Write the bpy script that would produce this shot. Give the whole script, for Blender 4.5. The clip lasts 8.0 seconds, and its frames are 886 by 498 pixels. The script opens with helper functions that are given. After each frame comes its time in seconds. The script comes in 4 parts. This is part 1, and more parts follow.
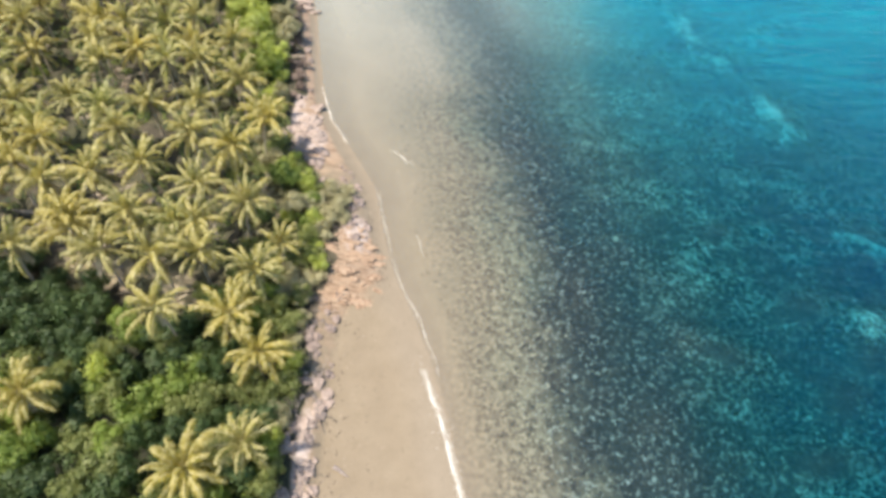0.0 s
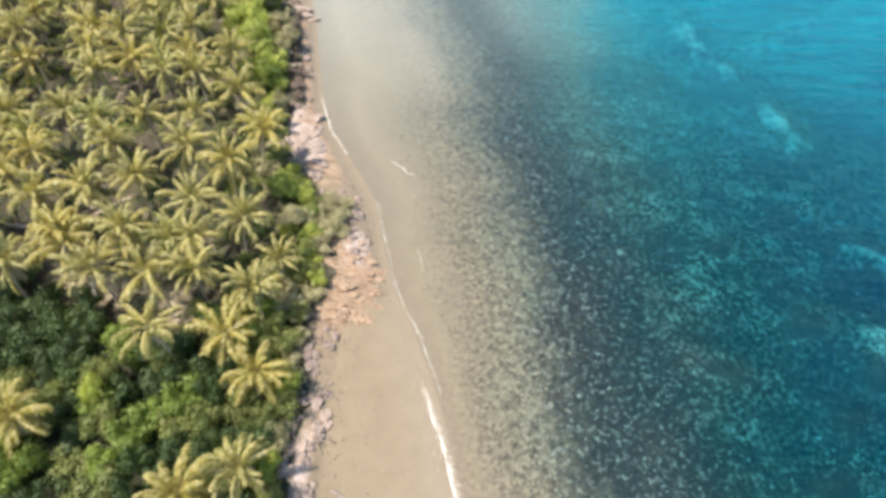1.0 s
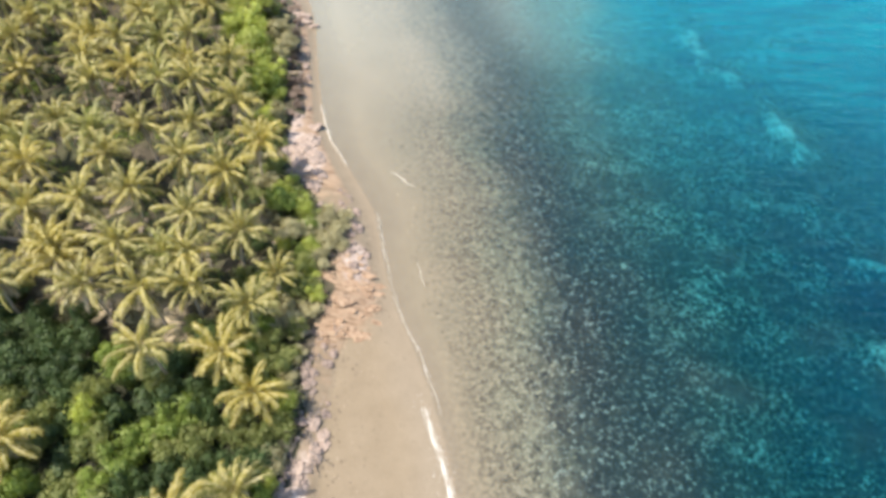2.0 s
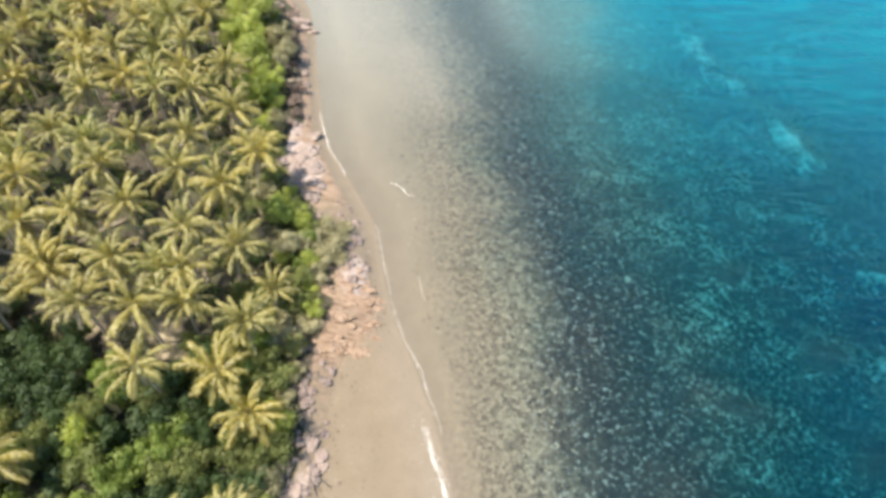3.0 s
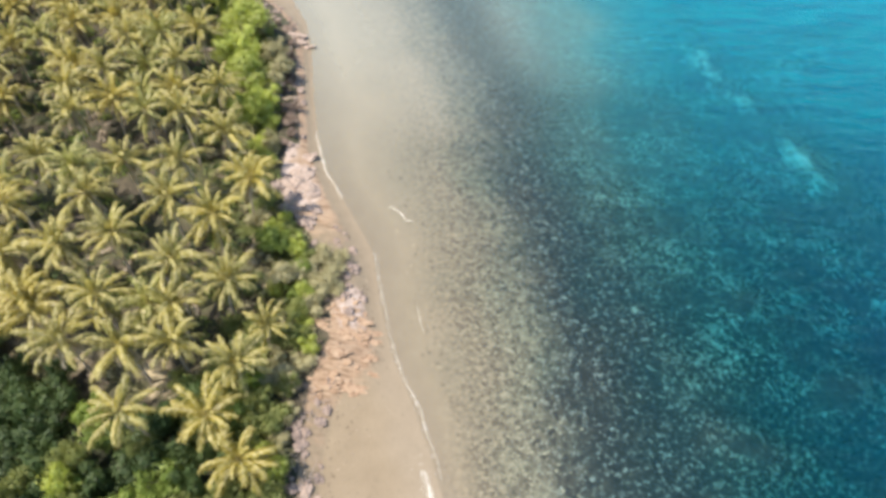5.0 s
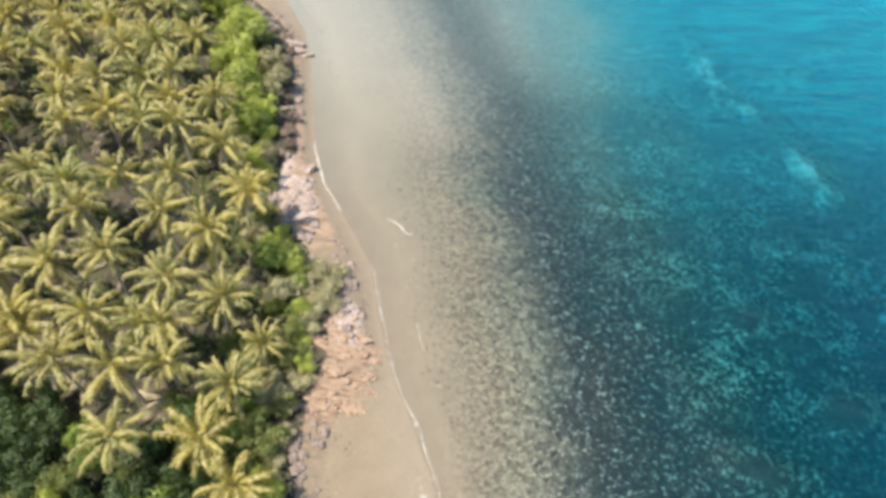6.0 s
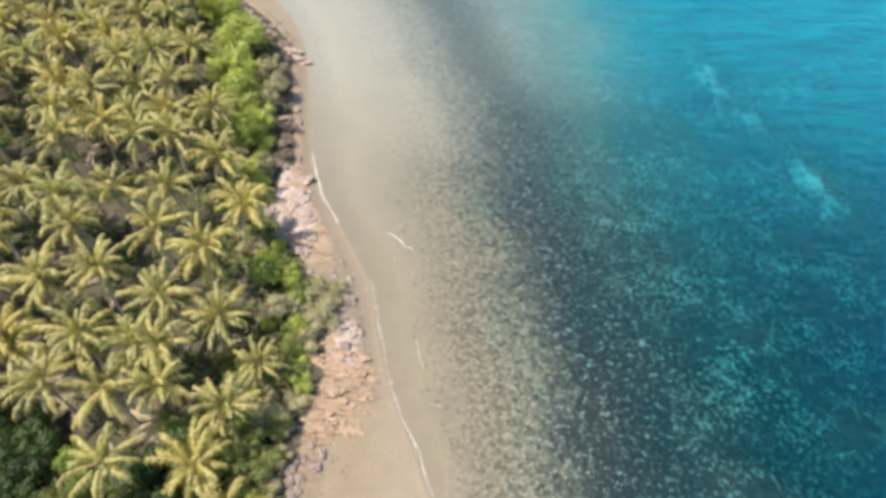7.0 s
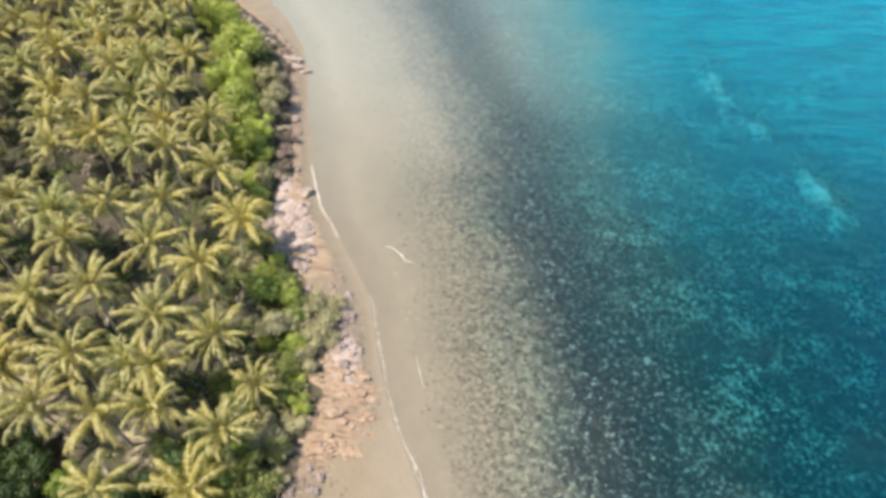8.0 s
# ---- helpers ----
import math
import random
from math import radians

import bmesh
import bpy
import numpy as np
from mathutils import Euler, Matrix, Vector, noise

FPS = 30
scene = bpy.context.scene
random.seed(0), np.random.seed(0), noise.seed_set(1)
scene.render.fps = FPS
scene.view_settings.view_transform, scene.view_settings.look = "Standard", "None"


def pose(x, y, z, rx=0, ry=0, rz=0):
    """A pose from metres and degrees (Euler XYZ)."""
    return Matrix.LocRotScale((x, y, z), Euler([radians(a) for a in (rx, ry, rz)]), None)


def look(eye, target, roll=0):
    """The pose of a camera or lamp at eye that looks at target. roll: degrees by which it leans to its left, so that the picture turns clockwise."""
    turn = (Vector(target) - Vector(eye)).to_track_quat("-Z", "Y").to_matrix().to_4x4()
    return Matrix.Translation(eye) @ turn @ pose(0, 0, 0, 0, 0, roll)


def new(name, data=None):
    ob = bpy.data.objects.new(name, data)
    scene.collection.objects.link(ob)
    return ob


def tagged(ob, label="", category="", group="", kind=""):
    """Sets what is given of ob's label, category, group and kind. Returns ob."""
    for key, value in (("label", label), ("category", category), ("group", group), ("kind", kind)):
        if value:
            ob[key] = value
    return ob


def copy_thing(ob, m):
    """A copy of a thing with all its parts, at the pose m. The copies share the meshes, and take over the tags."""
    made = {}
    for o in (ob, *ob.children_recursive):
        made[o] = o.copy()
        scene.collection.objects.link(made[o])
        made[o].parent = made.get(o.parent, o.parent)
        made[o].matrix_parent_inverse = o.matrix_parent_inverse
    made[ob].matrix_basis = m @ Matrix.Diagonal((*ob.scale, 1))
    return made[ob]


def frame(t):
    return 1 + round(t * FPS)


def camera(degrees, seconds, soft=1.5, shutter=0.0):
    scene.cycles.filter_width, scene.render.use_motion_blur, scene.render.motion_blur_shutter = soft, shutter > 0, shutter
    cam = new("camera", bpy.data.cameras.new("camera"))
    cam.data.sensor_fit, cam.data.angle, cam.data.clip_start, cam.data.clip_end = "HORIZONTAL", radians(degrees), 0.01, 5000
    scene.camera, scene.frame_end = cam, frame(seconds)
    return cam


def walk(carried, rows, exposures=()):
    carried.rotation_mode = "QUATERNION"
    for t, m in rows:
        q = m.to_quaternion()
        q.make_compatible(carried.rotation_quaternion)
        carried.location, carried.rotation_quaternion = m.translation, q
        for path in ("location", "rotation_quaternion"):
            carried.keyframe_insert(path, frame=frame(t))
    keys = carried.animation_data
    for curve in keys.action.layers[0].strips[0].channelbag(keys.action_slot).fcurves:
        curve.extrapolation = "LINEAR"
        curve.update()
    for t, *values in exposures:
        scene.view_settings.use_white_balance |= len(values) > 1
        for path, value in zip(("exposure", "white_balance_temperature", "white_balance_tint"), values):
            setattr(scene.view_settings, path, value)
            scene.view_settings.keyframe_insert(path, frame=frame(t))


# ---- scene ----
cam = camera(70.0, 8.0, soft=3.7)
PATH = [
    (0, (0.075, 0.124, 74.727), (0.092, 1.41, 73.195), 1.4),
    (0.5, (0.047, 1.524, 74.718), (0.064, 2.81, 73.187), 1.4),
    (1, (-0.005, 2.853, 74.708), (0.01, 4.14, 73.177), 1.3),
    (1.5, (0.012, 4.228, 74.738), (0.026, 5.515, 73.207), 1.3),
    (3, (0.0, 8.284, 74.729), (0.01, 9.569, 73.196), 1.2),
    (3.5, (-0.059, 9.641, 74.765), (-0.048, 10.925, 73.232), 1.2),
    (4, (-0.065, 10.962, 74.806), (-0.055, 12.247, 73.273), 1.2),
    (4.5, (-0.05, 12.346, 74.826), (-0.04, 13.631, 73.294), 1.2),
    (6, (-0.004, 16.408, 74.876), (0.005, 17.694, 73.345), 1.1),
    (6.5, (0.024, 17.772, 74.878), (0.032, 19.059, 73.348), 1.1),
    (7, (0.032, 19.16, 74.905), (0.04, 20.447, 73.374), 1.1),
    (7.5, (0.012, 20.543, 74.904), (0.019, 21.83, 73.373), 1.1),
    (8, (-0.017, 21.905, 74.925), (-0.012, 23.192, 73.395), 1.0),
]
walk(cam, [(t, look(e, g, r)) for t, e, g, r in PATH], [(0, 0.76), (4, 0.73), (8, 0.66)])

# ---- light ----
SUN_ELEVATION, SUN_AZIMUTH = radians(67), radians(-108)   # azimuth clockwise from +y
world = bpy.data.worlds.new("world")
scene.world = world
world.use_nodes = True
wn = world.node_tree.nodes
sky = wn.new("ShaderNodeTexSky")
sky.sky_type = "NISHITA"
sky.sun_disc = False
sky.dust_density = 0.3
sky.sun_elevation = SUN_ELEVATION
sky.sun_rotation = SUN_AZIMUTH
world.node_tree.links.new(sky.outputs[0], wn["Background"].inputs[0])
wn["Background"].inputs[1].default_value = 0.13
sun_data = bpy.data.lights.new("sun", "SUN")
sun_data.energy = 5.0
sun_data.angle = radians(0.6)
sun_data.color = (1.0, 0.905, 0.775)
sun = new("sun", sun_data)
to_sun = Vector((math.sin(SUN_AZIMUTH) * math.cos(SUN_ELEVATION), math.cos(SUN_AZIMUTH) * math.cos(SUN_ELEVATION), math.sin(SUN_ELEVATION)))
sun.matrix_world = look(to_sun * 200, (0, 0, 0))


# ---- materials ----
class Nodes:
    """Short hand for building one node material."""

    def __init__(self, name):
        self.material = bpy.data.materials.new(name)
        self.material.use_nodes = True
        self.tree = self.material.node_tree
        self.shader = self.tree.nodes["Principled BSDF"]
        self.output = self.tree.nodes["Material Output"]

    def add(self, kind):
        return self.tree.nodes.new("ShaderNode" + kind)

    def link(self, a, b):
        self.tree.links.new(a, b)

    def put(self, socket, value):
        if isinstance(value, bpy.types.NodeSocket):
            self.link(value, socket)
        elif isinstance(value, tuple) and len(value) == 3 and socket.type == "RGBA":
            socket.default_value = (*value, 1)
        else:
            socket.default_value = value

    def coords(self, stretch=(1, 1, 1), local=False):
        space = self.add("TexCoord").outputs["Object"] if local else self.add("NewGeometry").outputs["Position"]
        mapping = self.add("Mapping")
        self.link(space, mapping.inputs["Vector"])
        mapping.inputs["Scale"].default_value = stretch
        return mapping.outputs[0]

    def noise(self, vector, scale, detail=4.0, rough=0.55):
        node = self.add("TexNoise")
        self.link(vector, node.inputs["Vector"])
        node.inputs["Scale"].default_value = scale
        node.inputs["Detail"].default_value = detail
        node.inputs["Roughness"].default_value = rough
        return node.outputs["Fac"]

    def cells(self, vector, scale, out="Color", feature="F1"):
        node = self.add("TexVoronoi")
        node.feature = feature
        self.link(vector, node.inputs["Vector"])
        node.inputs["Scale"].default_value = scale
        return node.outputs[out]

    def ramp(self, fac, *stops):
        node = self.add("ValToRGB")
        self.link(fac, node.inputs[0])
        while len(node.color_ramp.elements) < len(stops):
            node.color_ramp.elements.new(0.5)
        for element, (place, colour) in zip(node.color_ramp.elements, stops):
            element.position = place
            element.color = (*colour, 1) if isinstance(colour, tuple) else (colour, colour, colour, 1)
        return node.outputs[0]

    def mix(self, fac, a, b, blend="MIX"):
        node = self.add("Mix")
        node.data_type, node.blend_type = "RGBA", blend
        self.put(node.inputs[0], fac)
        self.put(node.inputs[6], a)
        self.put(node.inputs[7], b)
        return node.outputs[2]

    def math(self, operation, a, b=0.0):
        node = self.add("Math")
        node.operation = operation
        self.put(node.inputs[0], a)
        self.put(node.inputs[1], b)
        return node.outputs[0]

    def attribute(self, name):
        node = self.add("Attribute")
        node.attribute_name = name
        return node.outputs["Fac"]

    def bump(self, height, strength=0.4, distance=0.05):
        node = self.add("Bump")
        node.inputs["Strength"].default_value = strength
        node.inputs["Distance"].default_value = distance
        self.link(height, node.inputs["Height"])
        return node.outputs[0]

    def finish(self, colour, roughness=0.8, normal=None):
        self.put(self.shader.inputs["Base Color"], colour)
        self.put(self.shader.inputs["Roughness"], roughness)
        if normal is not None:
            self.link(normal, self.shader.inputs["Normal"])
        return self.material


def ground_material():
    n = Nodes("ground_sand_soil_reef")
    p = n.coords()
    grain, drift, broad = n.noise(p, 6.0, 6), n.noise(p, 0.35, 5), n.noise(p, 0.07, 3)
    sand = n.ramp(drift, (0.25, (0.185, 0.144, 0.092)), (0.55, (0.219, 0.174, 0.115)), (0.8, (0.252, 0.204, 0.139)))
    sand = n.mix(0.35, sand, n.ramp(grain, (0.3, (0.19, 0.15, 0.105)), (0.7, (0.28, 0.228, 0.165))))
    specks = n.ramp(n.cells(p, 0.9, "Distance"), (0.05, 0.0), (0.16, 1.0))
    sand = n.mix(n.math("MULTIPLY", n.math("SUBTRACT", 1.0, specks), n.ramp(broad, (0.45, 0.0), (0.6, 0.6))), sand, (0.13, 0.10, 0.07))
    sand = n.mix(n.math("MULTIPLY", n.attribute("wet"), 0.2), sand, (0.215, 0.18, 0.134))
    mosaic = n.math("ADD", n.math("MULTIPLY", n.noise(p, 1.35, 3, 0.62), 0.55), n.math("MULTIPLY", n.noise(p, 3.0, 3, 0.6), 0.45))
    stones = n.ramp(mosaic, (0.41, (0.035, 0.027, 0.019)), (0.5, (0.12, 0.09, 0.055)), (0.58, (0.29, 0.23, 0.152)))
    algae = n.ramp(mosaic, (0.42, (0.004, 0.004, 0.005)), (0.5, (0.007, 0.007, 0.008)), (0.55, (0.026, 0.026, 0.025)), (0.62, (0.22, 0.218, 0.196)))
    outer = n.ramp(mosaic, (0.42, (0.007, 0.010, 0.008)), (0.5, (0.02, 0.03, 0.022)), (0.545, (0.08, 0.105, 0.08)), (0.615, (0.36, 0.39, 0.31)))
    thick = n.ramp(n.noise(p, 0.16, 4), (0.36, 0.35), (0.58, 1.0))
    algae = n.mix(n.math("MULTIPLY", n.attribute("outer"), thick), algae, outer)
    dark = n.math("ADD", n.attribute("dark"), n.math("MULTIPLY", n.math("SUBTRACT", n.math("ADD", n.math("MULTIPLY", n.noise(p, 0.5, 6, 0.75), 0.5), n.math("MULTIPLY", n.noise(p, 1.5, 4, 0.7), 0.5)), 0.5), 1.7))
    dark = n.ramp(dark, (0.05, 0.0), (0.35, 0.42), (0.62, 0.80), (0.95, 1.0))
    hollow = n.ramp(n.noise(p, 0.11, 6, 0.62), (0.46, 0.0), (0.57, 0.93))
    web = n.ramp(n.noise(p, 0.24, 6, 0.7), (0.50, 0.0), (0.58, 0.9))
    algae = n.mix(n.math("MULTIPLY", n.attribute("outer"), web), algae, n.ramp(mosaic, (0.44, (0.025, 0.034, 0.027)), (0.59, (0.36, 0.38, 0.32))))
    hollow = n.math("MAXIMUM", n.math("MULTIPLY", hollow, n.attribute("outer")), n.ramp(n.math("ADD", n.attribute("weed"), n.math("MULTIPLY", n.math("SUBTRACT", n.noise(p, 0.5, 5, 0.65), 0.5), 1.2)), (0.4, 0.0), (0.75, 0.9)))
    algae = n.mix(hollow, algae, (0.014, 0.018, 0.018))
    reef = n.mix(dark, stones, algae)
    patchy = n.math("MULTIPLY", n.attribute("rubble"), n.ramp(n.noise(p, 0.8, 6, 0.65), (0.38, 0.35), (0.6, 1.0)))
    patchy = n.math("MAXIMUM", patchy, n.math("MULTIPLY", dark, 0.96))
    bed = n.mix(patchy, sand, reef)
    bank = n.math("ADD", n.attribute("pale"), n.math("MULTIPLY", n.math("SUBTRACT", n.noise(p, 0.3, 7, 0.7), 0.5), 2.2))
    bed = n.mix(n.ramp(bank, (0.42, 0.0), (0.95, 0.9)), bed, (0.60, 0.70, 0.62))
    clay = n.math("ADD", n.attribute("clay"), n.math("MULTIPLY", n.math("SUBTRACT", n.noise(p, 0.7, 6, 0.7), 0.5), 0.9))
    bed = n.mix(n.ramp(clay, (0.35, 0.0), (0.7, 0.9)), bed, n.ramp(n.noise(n.coords((0.3, 1.6, 1.0)), 1.0, 6, 0.65), (0.35, (0.16, 0.095, 0.056)), (0.5, (0.31, 0.212, 0.138)), (0.68, (0.40, 0.30, 0.21))))
    ledge = n.math("ADD", n.attribute("ledge"), n.math("MULTIPLY", n.math("SUBTRACT", n.noise(p, 0.6, 7, 0.72), 0.5), 1.1))
    bed = n.mix(n.ramp(ledge, (0.38, 0.0), (0.62, 0.95)), bed, n.ramp(n.noise(p, 0.8, 7, 0.7), (0.34, (0.16, 0.115, 0.095)), (0.46, (0.37, 0.295, 0.25)), (0.64, (0.50, 0.42, 0.37))))
    # litter coloured extra dark, with the canopy's shade between palms painted in
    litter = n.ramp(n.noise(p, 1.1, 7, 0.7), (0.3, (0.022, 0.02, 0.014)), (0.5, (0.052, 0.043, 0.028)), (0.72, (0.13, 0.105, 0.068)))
    tuft = n.ramp(n.noise(p, 0.16, 4), (0.45, (0.0)), (0.65, 0.7))
    litter = n.mix(tuft, litter, n.ramp(n.noise(p, 3.0, 5), (0.3, (0.028, 0.036, 0.013)), (0.7, (0.09, 0.095, 0.036))))
    straw = n.math("ADD", n.attribute("straw"), n.math("MULTIPLY", n.math("SUBTRACT", n.noise(p, 0.5, 6, 0.65), 0.5), 0.9))
    litter = n.mix(n.ramp(straw, (0.4, 0.0), (0.7, 1.0)), litter, n.ramp(n.noise(p, 1.4, 7, 0.7), (0.3, (0.16, 0.125, 0.085)), (0.5, (0.33, 0.27, 0.17)), (0.7, (0.47, 0.40, 0.28))))
    # thicket soil, blackened to include the shade between the shrubs
    litter = n.mix(n.attribute("thicket_dark"), litter, n.ramp(n.noise(p, 1.8, 6, 0.7), (0.35, (0.012, 0.014, 0.008)), (0.7, (0.045, 0.05, 0.022))))
    soil = n.math("ADD", n.attribute("soil"), n.math("MULTIPLY", n.math("SUBTRACT", n.noise(p, 0.9, 5), 0.5), 0.7))
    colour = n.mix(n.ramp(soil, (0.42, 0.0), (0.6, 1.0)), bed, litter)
    return n.finish(colour, n.math("SUBTRACT", 0.9, n.math("MULTIPLY", n.attribute("wet"), 0.35)), n.bump(n.noise(p, 2.2, 8, 0.65), 0.5, 0.12))


def water_material():
    n = Nodes("sea_water")
    depth, far = n.attribute("depth"), n.attribute("far_haze")
    swell = n.noise(n.coords((0.17, 0.62, 1.0)), 1.0, 6, 0.62)
    ripple = n.noise(n.coords((0.6, 1.3, 1.0)), 1.0, 5, 0.6)
    normal = n.bump(n.math("MULTIPLY", n.math("ADD", swell, n.math("MULTIPLY", ripple, 0.2)), n.math("ADD", 0.1, n.attribute("offing"))), 1.0, 0.75)
    clear = n.add("BsdfTransparent")
    tint = n.add("CombineColor")
    for socket, k in zip(tint.inputs, (0.60, 0.115, 0.06)):
        n.link(n.math("POWER", math.exp(-k), depth), socket)
    n.link(tint.outputs[0], clear.inputs[0])
    cloudy = n.add("BsdfDiffuse")
    tone = n.ramp(n.noise(n.coords((0.035, 0.06, 1.0)), 1.0, 4), (0.3, (0.0, 0.034, 0.082)), (0.7, (0.001, 0.064, 0.108)))
    tone = n.mix(n.attribute("near"), tone, (0.0, 0.030, 0.050))
    shallow = n.ramp(depth, (0.0, 0.4), (0.04, 1.0), (0.2, 0.0))
    tone = n.mix(shallow, tone, (0.32, 0.278, 0.2))
    # light and dark sides of the waves painted as streaks in the offshore colour
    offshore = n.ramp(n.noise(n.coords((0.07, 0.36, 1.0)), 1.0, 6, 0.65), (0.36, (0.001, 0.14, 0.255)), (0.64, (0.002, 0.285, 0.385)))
    # pale haze and sky sheen of the distant sea, put into the water colour
    haze_tone = n.ramp(n.attribute("offing"), (0.0, (0.44, 0.44, 0.37)), (0.45, (0.20, 0.335, 0.315)), (0.75, (0.10, 0.325, 0.335)), (0.97, (0.04, 0.35, 0.39)))
    tone = n.mix(far, tone, n.mix(n.ramp(n.attribute("offing"), (0.62, 0.0), (1.0, 1.0)), haze_tone, offshore))
    n.link(tone, cloudy.inputs[0])
    n.link(normal, cloudy.inputs["Normal"])
    body = n.add("MixShader")
    murk = n.math("SUBTRACT", 1.0, n.math("POWER", math.exp(-0.15), depth))
    murk = n.math("MULTIPLY", murk, n.ramp(depth, (0.2, 0.35), (1.0, 1.0)))
    murk = n.math("MAXIMUM", murk, n.math("MULTIPLY", shallow, 0.26))
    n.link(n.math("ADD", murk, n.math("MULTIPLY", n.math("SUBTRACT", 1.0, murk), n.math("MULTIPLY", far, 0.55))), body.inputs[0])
    n.link(clear.outputs[0], body.inputs[1])
    n.link(cloudy.outputs[0], body.inputs[2])
    gloss = n.add("BsdfGlossy")
    gloss.inputs["Roughness"].default_value = 0.25
    gloss.inputs["Color"].default_value = (0.4, 0.93, 1.0, 1)
    n.link(normal, gloss.inputs["Normal"])
    slant = n.add("LayerWeight")
    slant.inputs["Blend"].default_value = 0.5
    n.link(normal, slant.inputs["Normal"])
    sheen = n.math("ADD", 0.004, n.math("MULTIPLY", n.math("POWER", slant.outputs["Facing"], 2.6), 0.42))
    top = n.add("MixShader")
    n.link(sheen, top.inputs[0])
    n.link(body.outputs[0], top.inputs[1])
    n.link(gloss.outputs[0], top.inputs[2])
    n.link(top.outputs[0], n.output.inputs["Surface"])
    return n.material


def leaf_material(name, dull, bright, tip, glow=0.45, rough=0.4):
    """Leaves: a hue for each object, another for each leaflet, and light that shines through."""
    n = Nodes(name)
    chance = n.add("ObjectInfo").outputs["Random"]
    island = n.add("NewGeometry").outputs["Random Per Island"]
    colour = n.mix(chance, dull, bright)
    colour = n.mix(n.ramp(island, (0.5, 0.0), (1.0, 0.85)), colour, tip)
    colour = n.mix(n.ramp(n.noise(n.coords(local=True), 1.6, 4), (0.4, 0.0), (0.7, 0.45)), colour, dull)
    n.finish(colour, rough)
    n.shader.inputs["Specular IOR Level"].default_value = 0.45
    through_leaf = n.add("BsdfTranslucent")
    n.link(n.mix(1.0, colour, (1.2, 1.15, 0.85), "MULTIPLY"), through_leaf.inputs[0])
    both = n.add("MixShader")
    both.inputs[0].default_value = glow
    n.link(n.shader.outputs[0], both.inputs[1])
    n.link(through_leaf.outputs[0], both.inputs[2])
    n.link(both.outputs[0], n.output.inputs["Surface"])
    return n.material


def bark_material(name, dark, pale, ring):
    n = Nodes(name)
    p = n.coords((1, 1, ring), local=True)
    grain = n.noise(p, 4.0, 6, 0.65)
    return n.finish(n.ramp(grain, (0.3, dark), (0.7, pale)), 0.9, n.bump(grain, 0.6, 0.05))


def stone_material(name, dark, mid, pale):
    n = Nodes(name)
    p = n.coords()
    grain = n.noise(p, 1.7, 8, 0.68)
    colour = n.ramp(grain, (0.32, dark), (0.5, mid), (0.68, pale))
    colour = n.mix(n.math("MULTIPLY", n.add("ObjectInfo").outputs["Random"], 0.45), colour, mid)
    return n.finish(colour, 0.88, n.bump(n.noise(p, 5.0, 8, 0.7), 0.7, 0.12))


def rubble_material(name, stops):
    """Loose lumps, each with a tone of its own."""
    n = Nodes(name)
    island = n.add("NewGeometry").outputs["Random Per Island"]
    colour = n.mix(0.15, n.ramp(island, *stops), n.ramp(n.noise(n.coords(), 2.0, 5), (0.35, stops[0][1]), (0.7, stops[-1][1])))
    return n.finish(colour, 0.9)


GROUND = ground_material()
WATER = water_material()
FROND_GREEN = leaf_material("palm_frond_green", (0.15, 0.155, 0.045), (0.50, 0.43, 0.105), (0.70, 0.62, 0.29))
FROND_FRESH = leaf_material("palm_frond_fresh", (0.125, 0.15, 0.04), (0.42, 0.41, 0.105), (0.66, 0.62, 0.27))
FROND_GOLD = leaf_material("palm_frond_gold", (0.23, 0.20, 0.04), (0.50, 0.415, 0.085), (0.74, 0.65, 0.29))
FROND_DRY = leaf_material("palm_frond_dry", (0.22, 0.165, 0.11), (0.46, 0.38, 0.28), (0.60, 0.53, 0.43), 0.1)
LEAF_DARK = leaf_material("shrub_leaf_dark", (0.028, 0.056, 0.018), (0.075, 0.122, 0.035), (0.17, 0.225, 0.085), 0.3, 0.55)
LEAF_MID = leaf_material("shrub_leaf_mid", (0.14, 0.175, 0.05), (0.27, 0.305, 0.10), (0.44, 0.46, 0.20), 0.48, 0.6)
LEAF_LIGHT = leaf_material("shrub_leaf_light", (0.31, 0.37, 0.075), (0.51, 0.575, 0.15), (0.71, 0.73, 0.34), 0.58, 0.6)
LEAF_FRESH = leaf_material("shrub_leaf_fresh", (0.135, 0.195, 0.035), (0.265, 0.355, 0.065), (0.45, 0.52, 0.18), 0.45, 0.6)
LEAF_GREY = leaf_material("shrub_leaf_grey", (0.25, 0.235, 0.12), (0.42, 0.39, 0.22), (0.62, 0.57, 0.36), 0.3, 0.6)
LEAF_BROWN = leaf_material("shrub_leaf_withered", (0.14, 0.10, 0.08), (0.26, 0.195, 0.155), (0.41, 0.33, 0.275), 0.15, 0.7)
BARK_PALM = bark_material("palm_bark", (0.22, 0.185, 0.14), (0.60, 0.52, 0.41), 3.0)
BARK_WOOD = bark_material("shrub_bark", (0.07, 0.05, 0.035), (0.20, 0.15, 0.11), 0.4)
STONE_GREY = stone_material("shore_stone_grey", (0.11, 0.082, 0.068), (0.255, 0.197, 0.168), (0.43, 0.345, 0.30))
STONE_PALE = stone_material("shore_stone_pale", (0.15, 0.11, 0.09), (0.34, 0.265, 0.22), (0.44, 0.36, 0.31))
STONE_ORANGE = stone_material("shore_stone_orange", (0.11, 0.064, 0.042), (0.33, 0.225, 0.147), (0.46, 0.36, 0.265))
